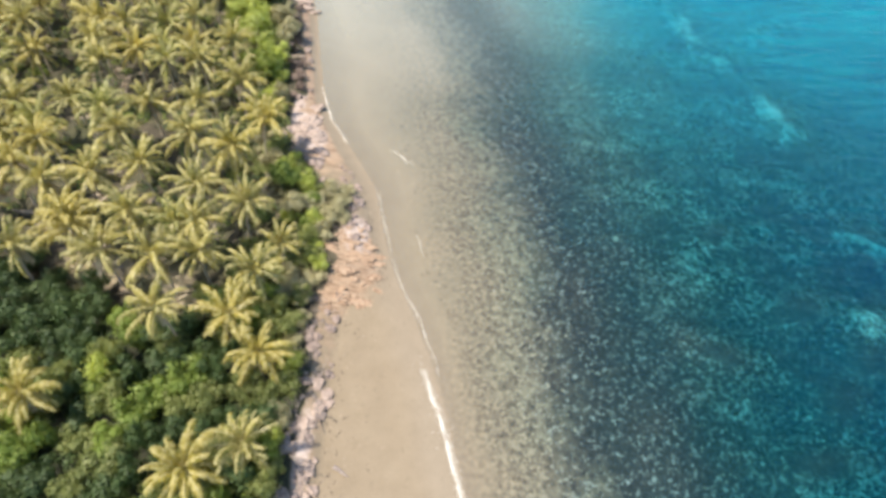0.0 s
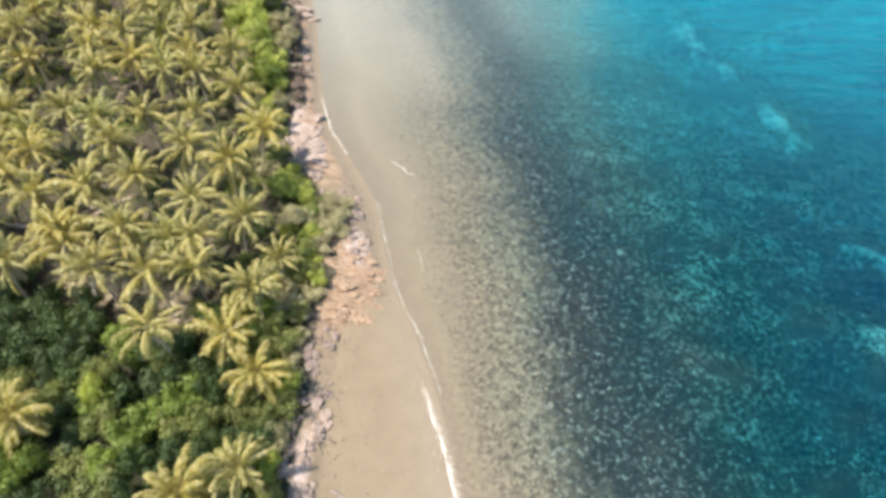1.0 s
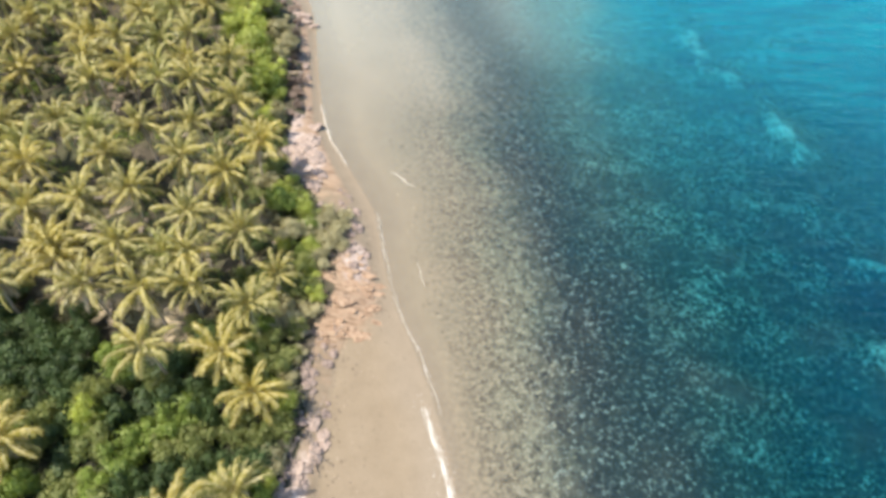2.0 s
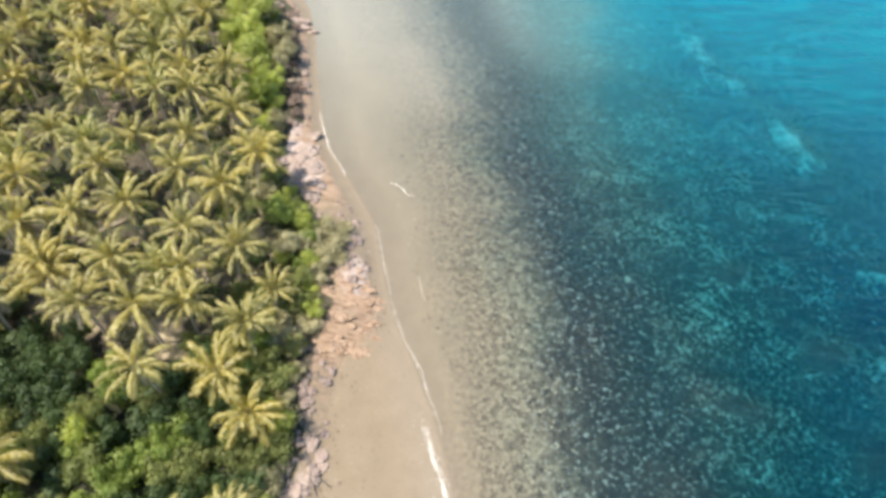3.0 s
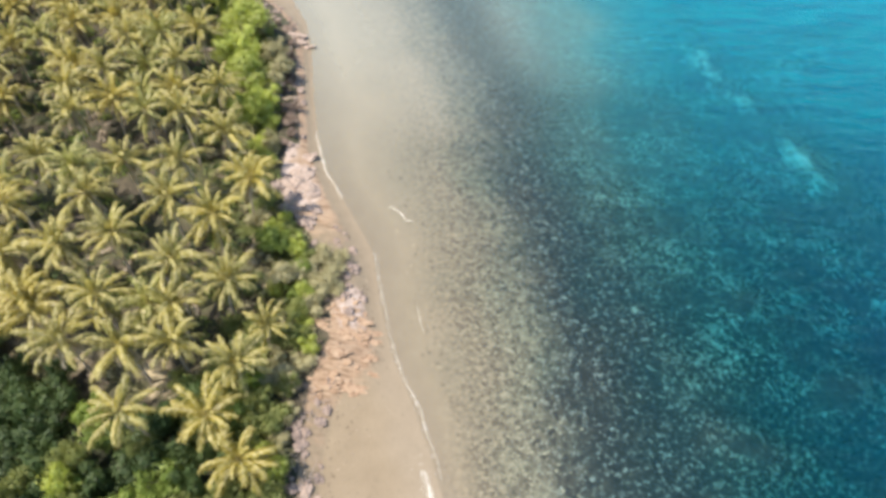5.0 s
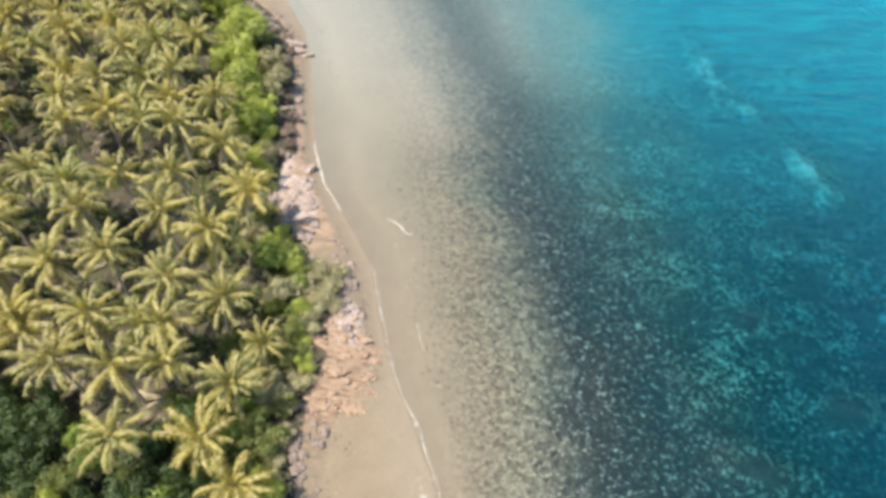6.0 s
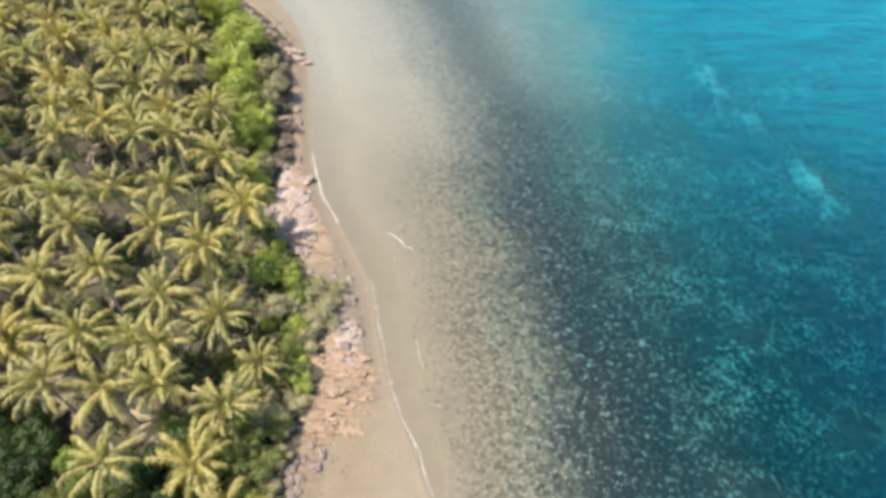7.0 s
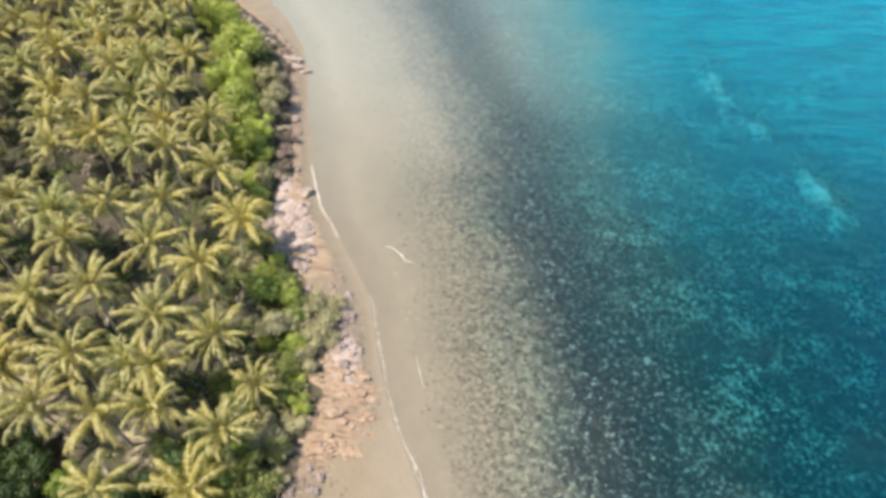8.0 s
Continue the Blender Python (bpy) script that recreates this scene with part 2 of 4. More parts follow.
REEF_STONE = rubble_material("reef_rubble", ((0.0, (0.010, 0.010, 0.009)), (0.55, (0.022, 0.02, 0.017)), (0.78, (0.06, 0.055, 0.045)), (1.0, (0.19, 0.175, 0.14))))
SHALLOW_STONE = rubble_material("shallow_rubble", ((0.0, (0.07, 0.056, 0.04)), (0.4, (0.14, 0.113, 0.078)), (1.0, (0.32, 0.27, 0.195))))
PEBBLE = rubble_material("beach_pebble", ((0.0, (0.08, 0.06, 0.045)), (0.6, (0.16, 0.125, 0.09)), (1.0, (0.34, 0.28, 0.21))))
CORAL_PALE = rubble_material("pale_coral", ((0.0, (0.13, 0.135, 0.11)), (1.0, (0.27, 0.275, 0.23))))
RIB = bark_material("frond_rib", (0.30, 0.26, 0.10), (0.56, 0.50, 0.26), 1.0)
DRIFT = bark_material("driftwood", (0.12, 0.095, 0.085), (0.40, 0.34, 0.31), 0.5)
NUT = bark_material("coconut_husk", (0.14, 0.11, 0.03), (0.28, 0.21, 0.07), 1.0)


def foam_material():
    n = Nodes("sea_foam")
    p = n.coords()
    return n.finish(n.ramp(n.noise(p, 3.0, 5), (0.3, (0.36, 0.345, 0.30)), (0.65, (0.56, 0.54, 0.49))), 0.7, n.bump(n.noise(p, 9.0, 5), 0.5, 0.04))


FOAM = foam_material()


# ---- helpers of this scene ----
def mesh_of(name, verts, faces, material, smooth=False):
    mesh = bpy.data.meshes.new(name)
    mesh.from_pydata([tuple(v) for v in verts], [], [tuple(f) for f in faces])
    mesh.materials.append(material)
    if smooth:
        mesh.polygons.foreach_set("use_smooth", [True] * len(mesh.polygons))
    mesh.update()
    return mesh


def part(name, mesh, parent, m=None, label=""):
    """One mesh object under a thing."""
    ob = new(name, mesh)
    ob.parent = parent
    if m is not None:
        ob.matrix_basis = m
    return tagged(ob, label) if label else ob


def lattice(x, y, seed):
    """Random values in 0..1 on whole numbers."""
    h = np.sin(x * 127.1 + y * 311.7 + seed * 74.7) * 43758.5453
    return h - np.floor(h)


def soft_noise(x, y, seed=0):
    """Smooth noise in -1..1."""
    x, y = np.asarray(x, float), np.asarray(y, float)
    i, j = np.floor(x), np.floor(y)
    u, v = x - i, y - j
    u, v = u * u * (3 - 2 * u), v * v * (3 - 2 * v)
    a, b = lattice(i, j, seed), lattice(i + 1, j, seed)
    c, d = lattice(i, j + 1, seed), lattice(i + 1, j + 1, seed)
    return 2 * (a + (b - a) * u + (c - a) * v + (a - b - c + d) * u * v) - 1


def ease(value, low, high):
    t = np.clip((value - low) / (high - low), 0, 1)
    return t * t * (3 - 2 * t)


# lines of the shore: x along y
WATERLINE = ((-400, 90), (-40, 19), (10, 7.5), (25, 4.0), (35, 1.8), (43, -0.4), (50, -3.0), (57.5, -6.4), (66, -8.6), (76, -10.6), (86, -15.8), (94, -20), (103, -22.6), (115, -25), (130, -27.5), (140, -30), (150, -34.5), (160, -41), (300, -75), (4000, -300))
BANK_FOOT = ((-400, 60), (0, -12.8), (25, -13.5), (41, -13.8), (48, -13.5), (53, -12.5), (57, -9.4), (62, -10.2), (70, -11.6), (77, -14), (85, -18.2), (97, -23.4), (114, -26.6), (130, -29.4), (138, -31.5), (146, -37), (156, -46), (170, -52), (300, -80), (4000, -320))
GREEN_EDGE = ((-400, 55), (0, -16.8), (25, -17.1), (33, -17.4), (39, -16.6), (52, -17.2), (58, -15.2), (67, -16), (76, -19.6), (86, -27), (98, -27.6), (104, -28.4), (114, -30.4), (131, -34), (138, -37), (146, -44), (156, -54), (170, -60), (300, -86), (4000, -330))


def along(line, y):
    return np.interp(y, [p[0] for p in line], [p[1] for p in line])


def reef_line(y):
    """x of the dark band of weed and coral."""
    return np.interp(y, (-50, 35, 57, 85, 108, 126, 140, 300), (26, 22.0, 19.2, 15.4, 11.9, 7.8, 2.6, -26)) + 1.2 * soft_noise(y / 12, y * 0, 3) + 0.6 * soft_noise(y / 4, y * 0, 4)


# banks of pale sand on the reef: x, y, length, width, turn
SHOALS = ((65.6, 100, 11, 3.8, 103), (60.5, 116.5, 8, 3.2, 128), (55, 131, 13, 3.8, 93), (64, 52, 5, 4, 20), (70, 67, 6, 2.2, 150), (84, 138, 16, 6, 20), (72, 128, 10, 2.4, 10))


# flats of scattered pale coral, likewise
CORAL_FLATS = ((44, 84, 18, 8, 105), (38, 104, 16, 7, 95), (46, 60, 10, 6, 110), (58, 70, 8, 5, 60), (50, 34, 8, 5, 70), (33, 62, 13, 5, 100), (58, 41, 7, 4, 130))
# clearings of straw and bare soil in the grove, likewise
CLEARINGS = ((-49, 56.2, 9, 4.0, 172), (-38, 54, 5, 2.8, 0), (-34.4, 51.0, 3.0, 2.2, 20), (-28.0, 71.0, 3.2, 2.2, 60))
# ledges of pale pinkish rock on the shore, likewise
LEDGES = ((-24.4, 89, 9, 4.2, 122), (-27, 99, 6, 2.2, 105), (-12.4, 64, 5, 2.6, 95), (-15.6, 30, 8, 1.2, 90))
# beds of dark weed, likewise
WEED_BEDS = ((53.4, 53.7, 6, 3.5, 20), (40, 45.3, 5, 2.5, 160), (54, 38.5, 6, 3, 40), (60.5, 45, 4, 5, 0), (48, 30, 7, 3, 15), (45, 68, 4, 2.2, 30))


def pale_at(x, y, beds=SHOALS):
    pale = 0 * x
    for px, py, long, wide, turn in beds:
        c, d = math.cos(radians(turn)), math.sin(radians(turn))
        u, v = (x - px) * c + (y - py) * d, (y - py) * c - (x - px) * d
        pale = np.maximum(pale, np.exp(-(u / long) ** 2 - (v / wide) ** 2))
    return pale


def weed_at(x, y):
    return pale_at(x, y, WEED_BEDS)


def ground_height(x, y):
    x, y = np.asarray(x, float), np.asarray(y, float)
    water, foot, green, reef = along(WATERLINE, y), along(BANK_FOOT, y), along(GREEN_EDGE, y), reef_line(y)
    foot = np.minimum(foot, water - 0.6)
    green = np.minimum(green, foot - 1.2)
    bank = 2.1 + 0.35 * soft_noise(x / 6, y / 6, 5) + np.clip((green - x) / 400, 0, 6)
    land = np.where(x > foot, 0.65 * np.clip((water - x) / (water - foot), 0, 1) ** 1.6, 0.65 + (bank - 0.65) * np.clip((foot - x) / (foot - green), 0, 1) ** 0.8)
    land = land + 0.9 * np.exp(-((x + 14.5) / 3.2) ** 2 - ((y - 58) / 5.0) ** 2) * (0.8 + 0.5 * soft_noise(x / 2.5, y / 0.9, 14)) * np.clip((water - x) / 3, 0, 1)
    near = 0.6 * np.clip((x - water) / np.maximum(reef - 14 - water, 2), 0, 1)
    s = x - reef
    bed = -0.2 * near - np.where(s > -14, np.interp(s, (-14, 0, 10, 22, 45, 80, 200, 1500), (0, 0.32, 0.8, 1.6, 2.7, 5.4, 16, 40)), 0)
    bed = bed * (1 - 0.5 * pale_at(x, y) - 0.4 * weed_at(x, y)) * (1 + 0.25 * ease(s, 8, 30) * (1 - ease(y, 50, 85)))
    bed = bed + np.clip(-bed, 0, 1) * (0.10 * soft_noise(x / 1.7, y / 1.7, 9) + 0.22 * soft_noise(x / 7, y / 7, 8))
    return np.where(x < water, land + 0.03 * soft_noise(x / 1.5, y / 1.5, 2) * np.clip((water - x) / 5, 0.05, 1), bed)


def spread(fine_low, fine_high, step, reach):
    """Grid lines: fine where the camera passes, wider and wider outwards."""
    outward, gap, far = [], step, 0.0
    while far < reach:
        gap *= 1.35
        far += gap
        outward.append(far)
    outward = np.array(outward)
    return np.concatenate((fine_low - outward[::-1], np.arange(fine_low, fine_high + step / 2, step), fine_high + outward))


def sheet(name, xs, ys, height, material, keep=None):
    gx, gy = np.meshgrid(xs, ys)
    gz = height(gx, gy)
    verts = np.stack((gx, gy, gz), -1).reshape(-1, 3)
    wide = len(xs)
    index = np.arange(len(ys) * wide).reshape(len(ys), wide)
    quads = np.stack((index[:-1, :-1], index[:-1, 1:], index[1:, 1:], index[1:, :-1]), -1).reshape(-1, 4)
    if keep is not None:
        mask = keep(gx, gy).reshape(-1)
        quads = quads[mask[quads].any(1)]
    mesh = bpy.data.meshes.new(name)
    mesh.from_pydata(verts, [], quads.tolist())
    mesh.materials.append(material)
    mesh.polygons.foreach_set("use_smooth", [True] * len(mesh.polygons))
    return mesh, gx.reshape(-1), gy.reshape(-1)


def attribute(mesh, name, values):
    mesh.attributes.new(name, "FLOAT", "POINT").data.foreach_set("value", np.asarray(values, np.float32))


# ---- ground and sea ----
LINES_X = spread(-115, 115, 0.4, 3500)
LINES_Y = spread(8, 172, 0.8, 3500)
ground_mesh, vx, vy = sheet("ground", LINES_X, LINES_Y, ground_height, GROUND)
off_reef = vx - reef_line(vy)
attribute(ground_mesh, "soil", ease(np.where(vy > 99, along(BANK_FOOT, vy) - 0.6, along(GREEN_EDGE, vy) + 1.2) - vx, -0.8, 1.8))
attribute(ground_mesh, "wet", ease(vx - along(WATERLINE, vy) + 0.8 * soft_noise(vx / 5, vy / 5, 23), -6.5, -1.8))
attribute(ground_mesh, "rubble", ease(off_reef, -23, -13) * (1 - 0.75 * ease(off_reef, 38, 60)))
attribute(ground_mesh, "outer", ease(off_reef + 3 * soft_noise(vx / 8, vy / 8, 45) - 3 * (1 - ease(vy, 62, 95)), 5, 17) * (0.66 + 0.34 * ease(vy, 50, 76)))
attribute(ground_mesh, "dark", ease(off_reef + 2.5 * soft_noise(vx / 4, vy / 4, 41), -16, 1.5) * (1 - 0.5 * ease(off_reef, 45, 70)) * (1 - 0.2 * ease(vy, 58, 110)))
attribute(ground_mesh, "weed", 0.9 * weed_at(vx, vy))
attribute(ground_mesh, "pale", np.maximum(0.75 * pale_at(vx, vy), 0.2 * pale_at(vx, vy, CORAL_FLATS)))
attribute(ground_mesh, "clay", 0.85 * np.exp(-((vx + 12.5) / 5.0) ** 2 - ((vy - 57.5) / 6.0) ** 2) + (0.45 + 0.35 * ease(vy, 76, 84)) * ease(along(BANK_FOOT, vy) + 1.5 - vx, 0, 2) * (1 - ease(off_reef, -40, 0)))
attribute(ground_mesh, "ledge", 0.9 * pale_at(vx, vy, LEDGES) * ease(along(WATERLINE, vy) - vx, 0.8, 2.2))
attribute(ground_mesh, "straw", np.maximum(0.8 * pale_at(vx, vy, CLEARINGS), 0.25 * ease(vy, 46, 56) * (1 - ease(vy, 60, 75))))
# where thicket shade is put into the soil colour, south of about y 48
attribute(ground_mesh, "thicket_dark", ease(48 + 1.5 * soft_noise(vx / 4, vy / 4, 52) - vy, -1.5, 1.5) * 0.9 * (1 - 0.9 * pale_at(vx, vy, CLEARINGS)))
tagged(new("ground", ground_mesh), "pale beach sand, brown grove soil and reef seabed in one sheet", "ground", kind="structure")

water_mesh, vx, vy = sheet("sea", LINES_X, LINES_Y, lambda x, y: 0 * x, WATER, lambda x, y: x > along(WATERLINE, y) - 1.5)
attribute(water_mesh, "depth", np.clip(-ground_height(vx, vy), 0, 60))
# painted haze: grows with y, weaker over the dark reef band
attribute(water_mesh, "far_haze", ease(vy - 0.12 * vx + 9 + 6 * soft_noise(vx / 14, vy / 14, 31), 60, 152) * 0.72 * (1 - 0.32 * np.exp(-((vx - reef_line(vy) - 2) / 8) ** 2)))
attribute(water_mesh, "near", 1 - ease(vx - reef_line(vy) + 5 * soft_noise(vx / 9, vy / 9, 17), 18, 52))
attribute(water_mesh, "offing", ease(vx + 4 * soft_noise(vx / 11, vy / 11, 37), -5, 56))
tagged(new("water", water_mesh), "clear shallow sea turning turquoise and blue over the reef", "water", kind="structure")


# ---- lumps: stones, coral ----
def lump_mesh(name, seed, material, squash=0.6, rough=0.35, level=3):
    bm = bmesh.new()
    bmesh.ops.create_icosphere(bm, subdivisions=level, radius=1.0)
    for v in bm.verts:
        d = v.co.normalized()
        r = 1 + rough * noise.noise(d * 1.3 + Vector((seed * 7.1, 0, 0))) + 0.55 * rough * noise.noise(d * 3.1 + Vector((0, seed * 3.7, 0))) + 0.4 * rough * noise.noise(d * 7.3 + Vector((seed, 0, 4)))
        v.co = Vector((d.x * r, d.y * r, d.z * r * squash))
    mesh = bpy.data.meshes.new(name)
    bm.to_mesh(mesh)
    bm.free()
    mesh.materials.append(material)
    return mesh


def small_lump():
    """A stone of few faces, as arrays."""
    bm = bmesh.new()
    bmesh.ops.create_icosphere(bm, subdivisions=1, radius=1.0)
    verts = np.array([v.co[:] for v in bm.verts])
    faces = np.array([[v.index for v in f.verts] for f in bm.faces])
    bm.free()
    return verts, faces


def scatter_lumps(name, places, sizes, flat, material, rng):
    """Countless small stones in one mesh."""
    base, tris = small_lump()
    count = len(places)
    turn = rng.uniform(0, 2 * math.pi, count)
    shape = base[None] * rng.uniform(0.7, 1.3, (count, len(base), 1)) * sizes[:, None, None]
    shape[:, :, 0] *= rng.uniform(0.8, 1.5, count)[:, None]
    shape[:, :, 2] *= flat
    c, s = np.cos(turn)[:, None], np.sin(turn)[:, None]
    x, y = shape[:, :, 0] * c - shape[:, :, 1] * s, shape[:, :, 0] * s + shape[:, :, 1] * c
    verts = np.stack((x + places[:, None, 0], y + places[:, None, 1], shape[:, :, 2] + places[:, None, 2]), -1).reshape(-1, 3)
    faces = (tris[None] + (np.arange(count) * len(base))[:, None, None]).reshape(-1, 3)
    return new(name, mesh_of(name, verts, faces.tolist(), material))


rng = np.random.default_rng(11)
count = 30000
rx, ry = rng.uniform(-22, 75, count), rng.uniform(18, 172, count)
off = rx - reef_line(ry)
chance = ease(off, -9, 1) * (1 - 0.6 * ease(off, 25, 50)) * np.clip(0.42 + 0.6 * soft_noise(rx / 4, ry / 4, 21) + 0.4 * soft_noise(rx / 11, ry / 11, 22), 0.05, 1) * (1 - 0.8 * weed_at(rx, ry))
kept = (rng.uniform(0, 1, count) < chance) & (rx > along(WATERLINE, ry) + 3)
rx, ry = rx[kept], ry[kept]
rz = ground_height(rx, ry)
size = rng.uniform(0.07, 0.21, len(rx)) * np.clip(0.8 - rz * 0.3, 0.7, 1.3)
tagged(scatter_lumps("reef_rubble", np.stack((rx, ry, rz), 1), size, 0.45, REEF_STONE, rng), "speckled dark and pale coral rubble under clear water", "coral rubble", kind="stuff")

# paler stones in the shallows
count = 26000
rx, ry = rng.uniform(-25, 20, count), rng.uniform(18, 160, count)
off = rx - reef_line(ry)
kept = (rng.uniform(0, 1, count) < ease(off, -26, -14) * (1 - ease(off, -18, -2))) & (rx > along(WATERLINE, ry) + 4)
rx, ry = rx[kept], ry[kept]
tagged(scatter_lumps("shallow_rubble", np.stack((rx, ry, ground_height(rx, ry)), 1), rng.uniform(0.08, 0.24, len(rx)), 0.35, SHALLOW_STONE, rng), "pale beige stones on the sand under shallow water", "coral rubble", kind="stuff")

# stones and shells dotted over the beach
count = 380
by = rng.uniform(18, 80, count)
bx = along(BANK_FOOT, by) + rng.exponential(2.2, count)
kept = bx < along(WATERLINE, by) - 1
bx, by = bx[kept], by[kept]
tagged(scatter_lumps("beach_pebbles", np.stack((bx, by, ground_height(bx, by)), 1), rng.uniform(0.05, 0.17, len(bx)), 0.5, PEBBLE, rng), "grey pebbles and bits of coral on pale sand", "pebbles", kind="stuff")

random.seed(5)
CORALS = [lump_mesh("coral_head", k, CORAL_PALE, 0.5, 0.6) for k in range(3)]
for k in range(50):
    y = random.uniform(24, 150)
    x = float(reef_line(y)) + random.uniform(4, 46)
    size = random.uniform(0.2, 0.36)
    head = new("coral_head", random.choice(CORALS))
    head.matrix_basis = pose(x, y, float(ground_height(x, y)) + 0.15 * size, 0, 0, random.uniform(0, 360)) @ Matrix.Diagonal((size * random.uniform(0.8, 1.5), size, size, 1))
    tagged(head, "pale rounded coral head on the dark seabed", "coral", "coral heads on the reef")


# ---- shore stones ----
BOULDERS_GREY = [lump_mesh("boulder", 20 + k, STONE_GREY, 0.65, 0.55) for k in range(4)]
BOULDERS_PALE = [lump_mesh("boulder", 30 + k, STONE_PALE, 0.5, 0.5) for k in range(3)]
BOULDERS_ORANGE = [lump_mesh("boulder", 40 + k, STONE_ORANGE, 0.5, 0.55) for k in range(3)]


def boulder(x, y, size, meshes, label, stretch=1.3, turn=None):
    ob = new("boulder", random.choice(meshes))
    turn = random.uniform(0, 360) if turn is None else turn
    ob.matrix_basis = pose(x, y, float(ground_height(x, y)) - 0.08 * size, random.uniform(-12, 12), random.uniform(-12, 12), turn) @ Matrix.Diagonal((size * stretch, size, size, 1))
    return tagged(ob, label, "rock", "rocks along the shore bank")


random.seed(9)
for k in range(250):
    y = random.uniform(20, 150)
    foot, green = float(along(BANK_FOOT, y)), float(along(GREEN_EDGE, y))
    x = foot + (green - foot) * random.uniform(-0.05, 1.15)
    if 80 < y < 132 and random.random() < 0.6:
        continue
    if 50 < y < 66:
        boulder(x, y, random.uniform(0.15, 0.5), BOULDERS_ORANGE, "weathered orange-brown rock on the eroded bank", random.uniform(1.0, 2.0))
    elif (y < 40 or 80 < y < 98) and random.random() < 0.7:
        boulder(x, y, random.uniform(0.3, 0.95), BOULDERS_PALE, "pale pinkish weathered rock on the shore bank", random.uniform(0.9, 1.5))
    else:
        boulder(x, y, random.uniform(0.2, 0.7), BOULDERS_GREY, "dark purplish-grey pitted rock on the shore bank", random.uniform(0.9, 1.6))
for x, y, size in ((-25.6, 88.2, 1.2), (-23.4, 91.5, 1.6), (-21.8, 87.0, 1.5), (-24.6, 85.0, 1.2), (-22.9, 96.0, 1.1), (-20.4, 83.5, 1.2), (-23.6, 88.4, 1.4)):
    boulder(x, y, size, BOULDERS_PALE, "large pale pinkish rock slab at the water's edge", 1.4)
for x, y, size in ((-25.4, 89.6, 0.9), (-26.6, 87.6, 1.0), (-24.2, 82.4, 1.0), (-21.4, 80.2, 1.1), (-13.6, 72.0, 0.6), (-13.4, 75.5, 0.6), (-12.6, 63.2, 0.7)):
    boulder(x, y, size, BOULDERS_GREY, "large dark grey rock with hollows on the shore", 1.3)
for x, y, size in ((-30.4, 131.5, 0.7), (-28.6, 130.8, 0.6), (-31.6, 134.0, 0.8)):
    boulder(x, y, size, BOULDERS_PALE, "flat pale rock ledge running into the sea", 3.2, 4)


SLABS = [lump_mesh("headland_rock", 60 + k, STONE_ORANGE, 0.42, 0.75) for k in range(4)]
for k in range(34):
    y = random.uniform(51.5, 64)
    reach = -6.6 - 0.42 * abs(y - 56.6)
    x = random.uniform(-16.6, reach - 1.0)
    slab = new("headland_rock", random.choice(SLABS))
    size = random.uniform(0.28, 0.62)
    slab.matrix_basis = pose(x, y, float(ground_height(x, y)) - 0.05, random.uniform(-14, 14), random.uniform(2, 14), random.uniform(-24, 8)) @ Matrix.Diagonal((size * random.uniform(1.6, 3.4), size, size * random.uniform(0.8, 1.4), 1))
    tagged(slab, "eroded flat orange rock on the small headland", "rock", "orange rocks of the headland")


def dead_branch(seed):
    """A bleached forked branch lying on the bank."""
    dice = random.Random(seed)
    thing = new("dead_branch")
    for k in range(5):
        a = dice.uniform(-0.7, 0.7) + (math.pi if k == 4 else 0)
        long = dice.uniform(1.0, 2.4)
        start = 0.5 * k
        spine = [(start + long * t * math.cos(a), long * t * math.sin(a), 0.12 + 0.5 * t * dice.uniform(0.2, 1.0)) for t in (0, 0.35, 0.7, 1.0)]
        part("twig" if k else "limb", limb_mesh(spine, (0.10 if k == 0 else 0.06)), thing)
    return tagged(thing, "bleached grey-brown dead branch lying on the bank", "dead branch", "dead branches on the shore bank")


def limb_mesh(spine, thick):
    """A tapered round stick along a spine."""
    verts, faces = [], []
    for i, q in enumerate(spine):
        a, b = Vector(spine[max(0, i - 1)]), Vector(spine[min(len(spine) - 1, i + 1)])
        ahead = (b - a).normalized()
        side = ahead.cross(Vector((0, 0, 1))).normalized()
        up = side.cross(ahead)
        w = thick * (1 - 0.75 * i / (len(spine) - 1))
        for k in range(5):
            t = 2 * math.pi * k / 5
            verts.append(Vector(q) + side * w * math.cos(t) + up * w * math.sin(t))
    for i in range(len(spine) - 1):
        for k in range(5):
            a, b = i * 5 + k, i * 5 + (k + 1) % 5
            faces.append((a, b, b + 5, a + 5))
    return mesh_of("stick", verts, faces, DRIFT, True)


random.seed(14)
FIRST_PLACES = []
STICKS = [dead_branch(k) for k in range(4)]
for k in range(60):
    y = random.uniform(22, 135) if k < 40 else random.uniform(37, 52)
    if 52 < y < 64 or 77 < y < 100:
        continue
    foot, green = float(along(BANK_FOOT, y)), float(along(GREEN_EDGE, y))
    x = foot + (green - foot) * random.uniform(0.15, 1.2)
    grow = random.uniform(0.6, 1.2) if k < 40 else random.uniform(0.4, 0.75)
    m = pose(x, y, float(ground_height(x, y)) + 0.15, random.uniform(-10, 10), random.uniform(-10, 10), random.uniform(0, 360)) @ Matrix.Diagonal((grow, grow, grow, 1))
    if k >= len(STICKS):
        copy_thing(STICKS[k % len(STICKS)], m)
    else:
        FIRST_PLACES.append((STICKS[k], m))
for ob, m in FIRST_PLACES:
    ob.matrix_basis = m

driftwood = new("driftwood", limb_mesh(((-0.8, 0.5, 0.1), (-0.2, 0.15, 0.2), (0.3, -0.2, 0.16), (0.9, -0.6, 0.08)), 0.26))
driftwood.location = (-11.0, 27.9, float(ground_height(-11.0, 27.9)))
tagged(driftwood, "short dark log of driftwood on the sand", "driftwood")


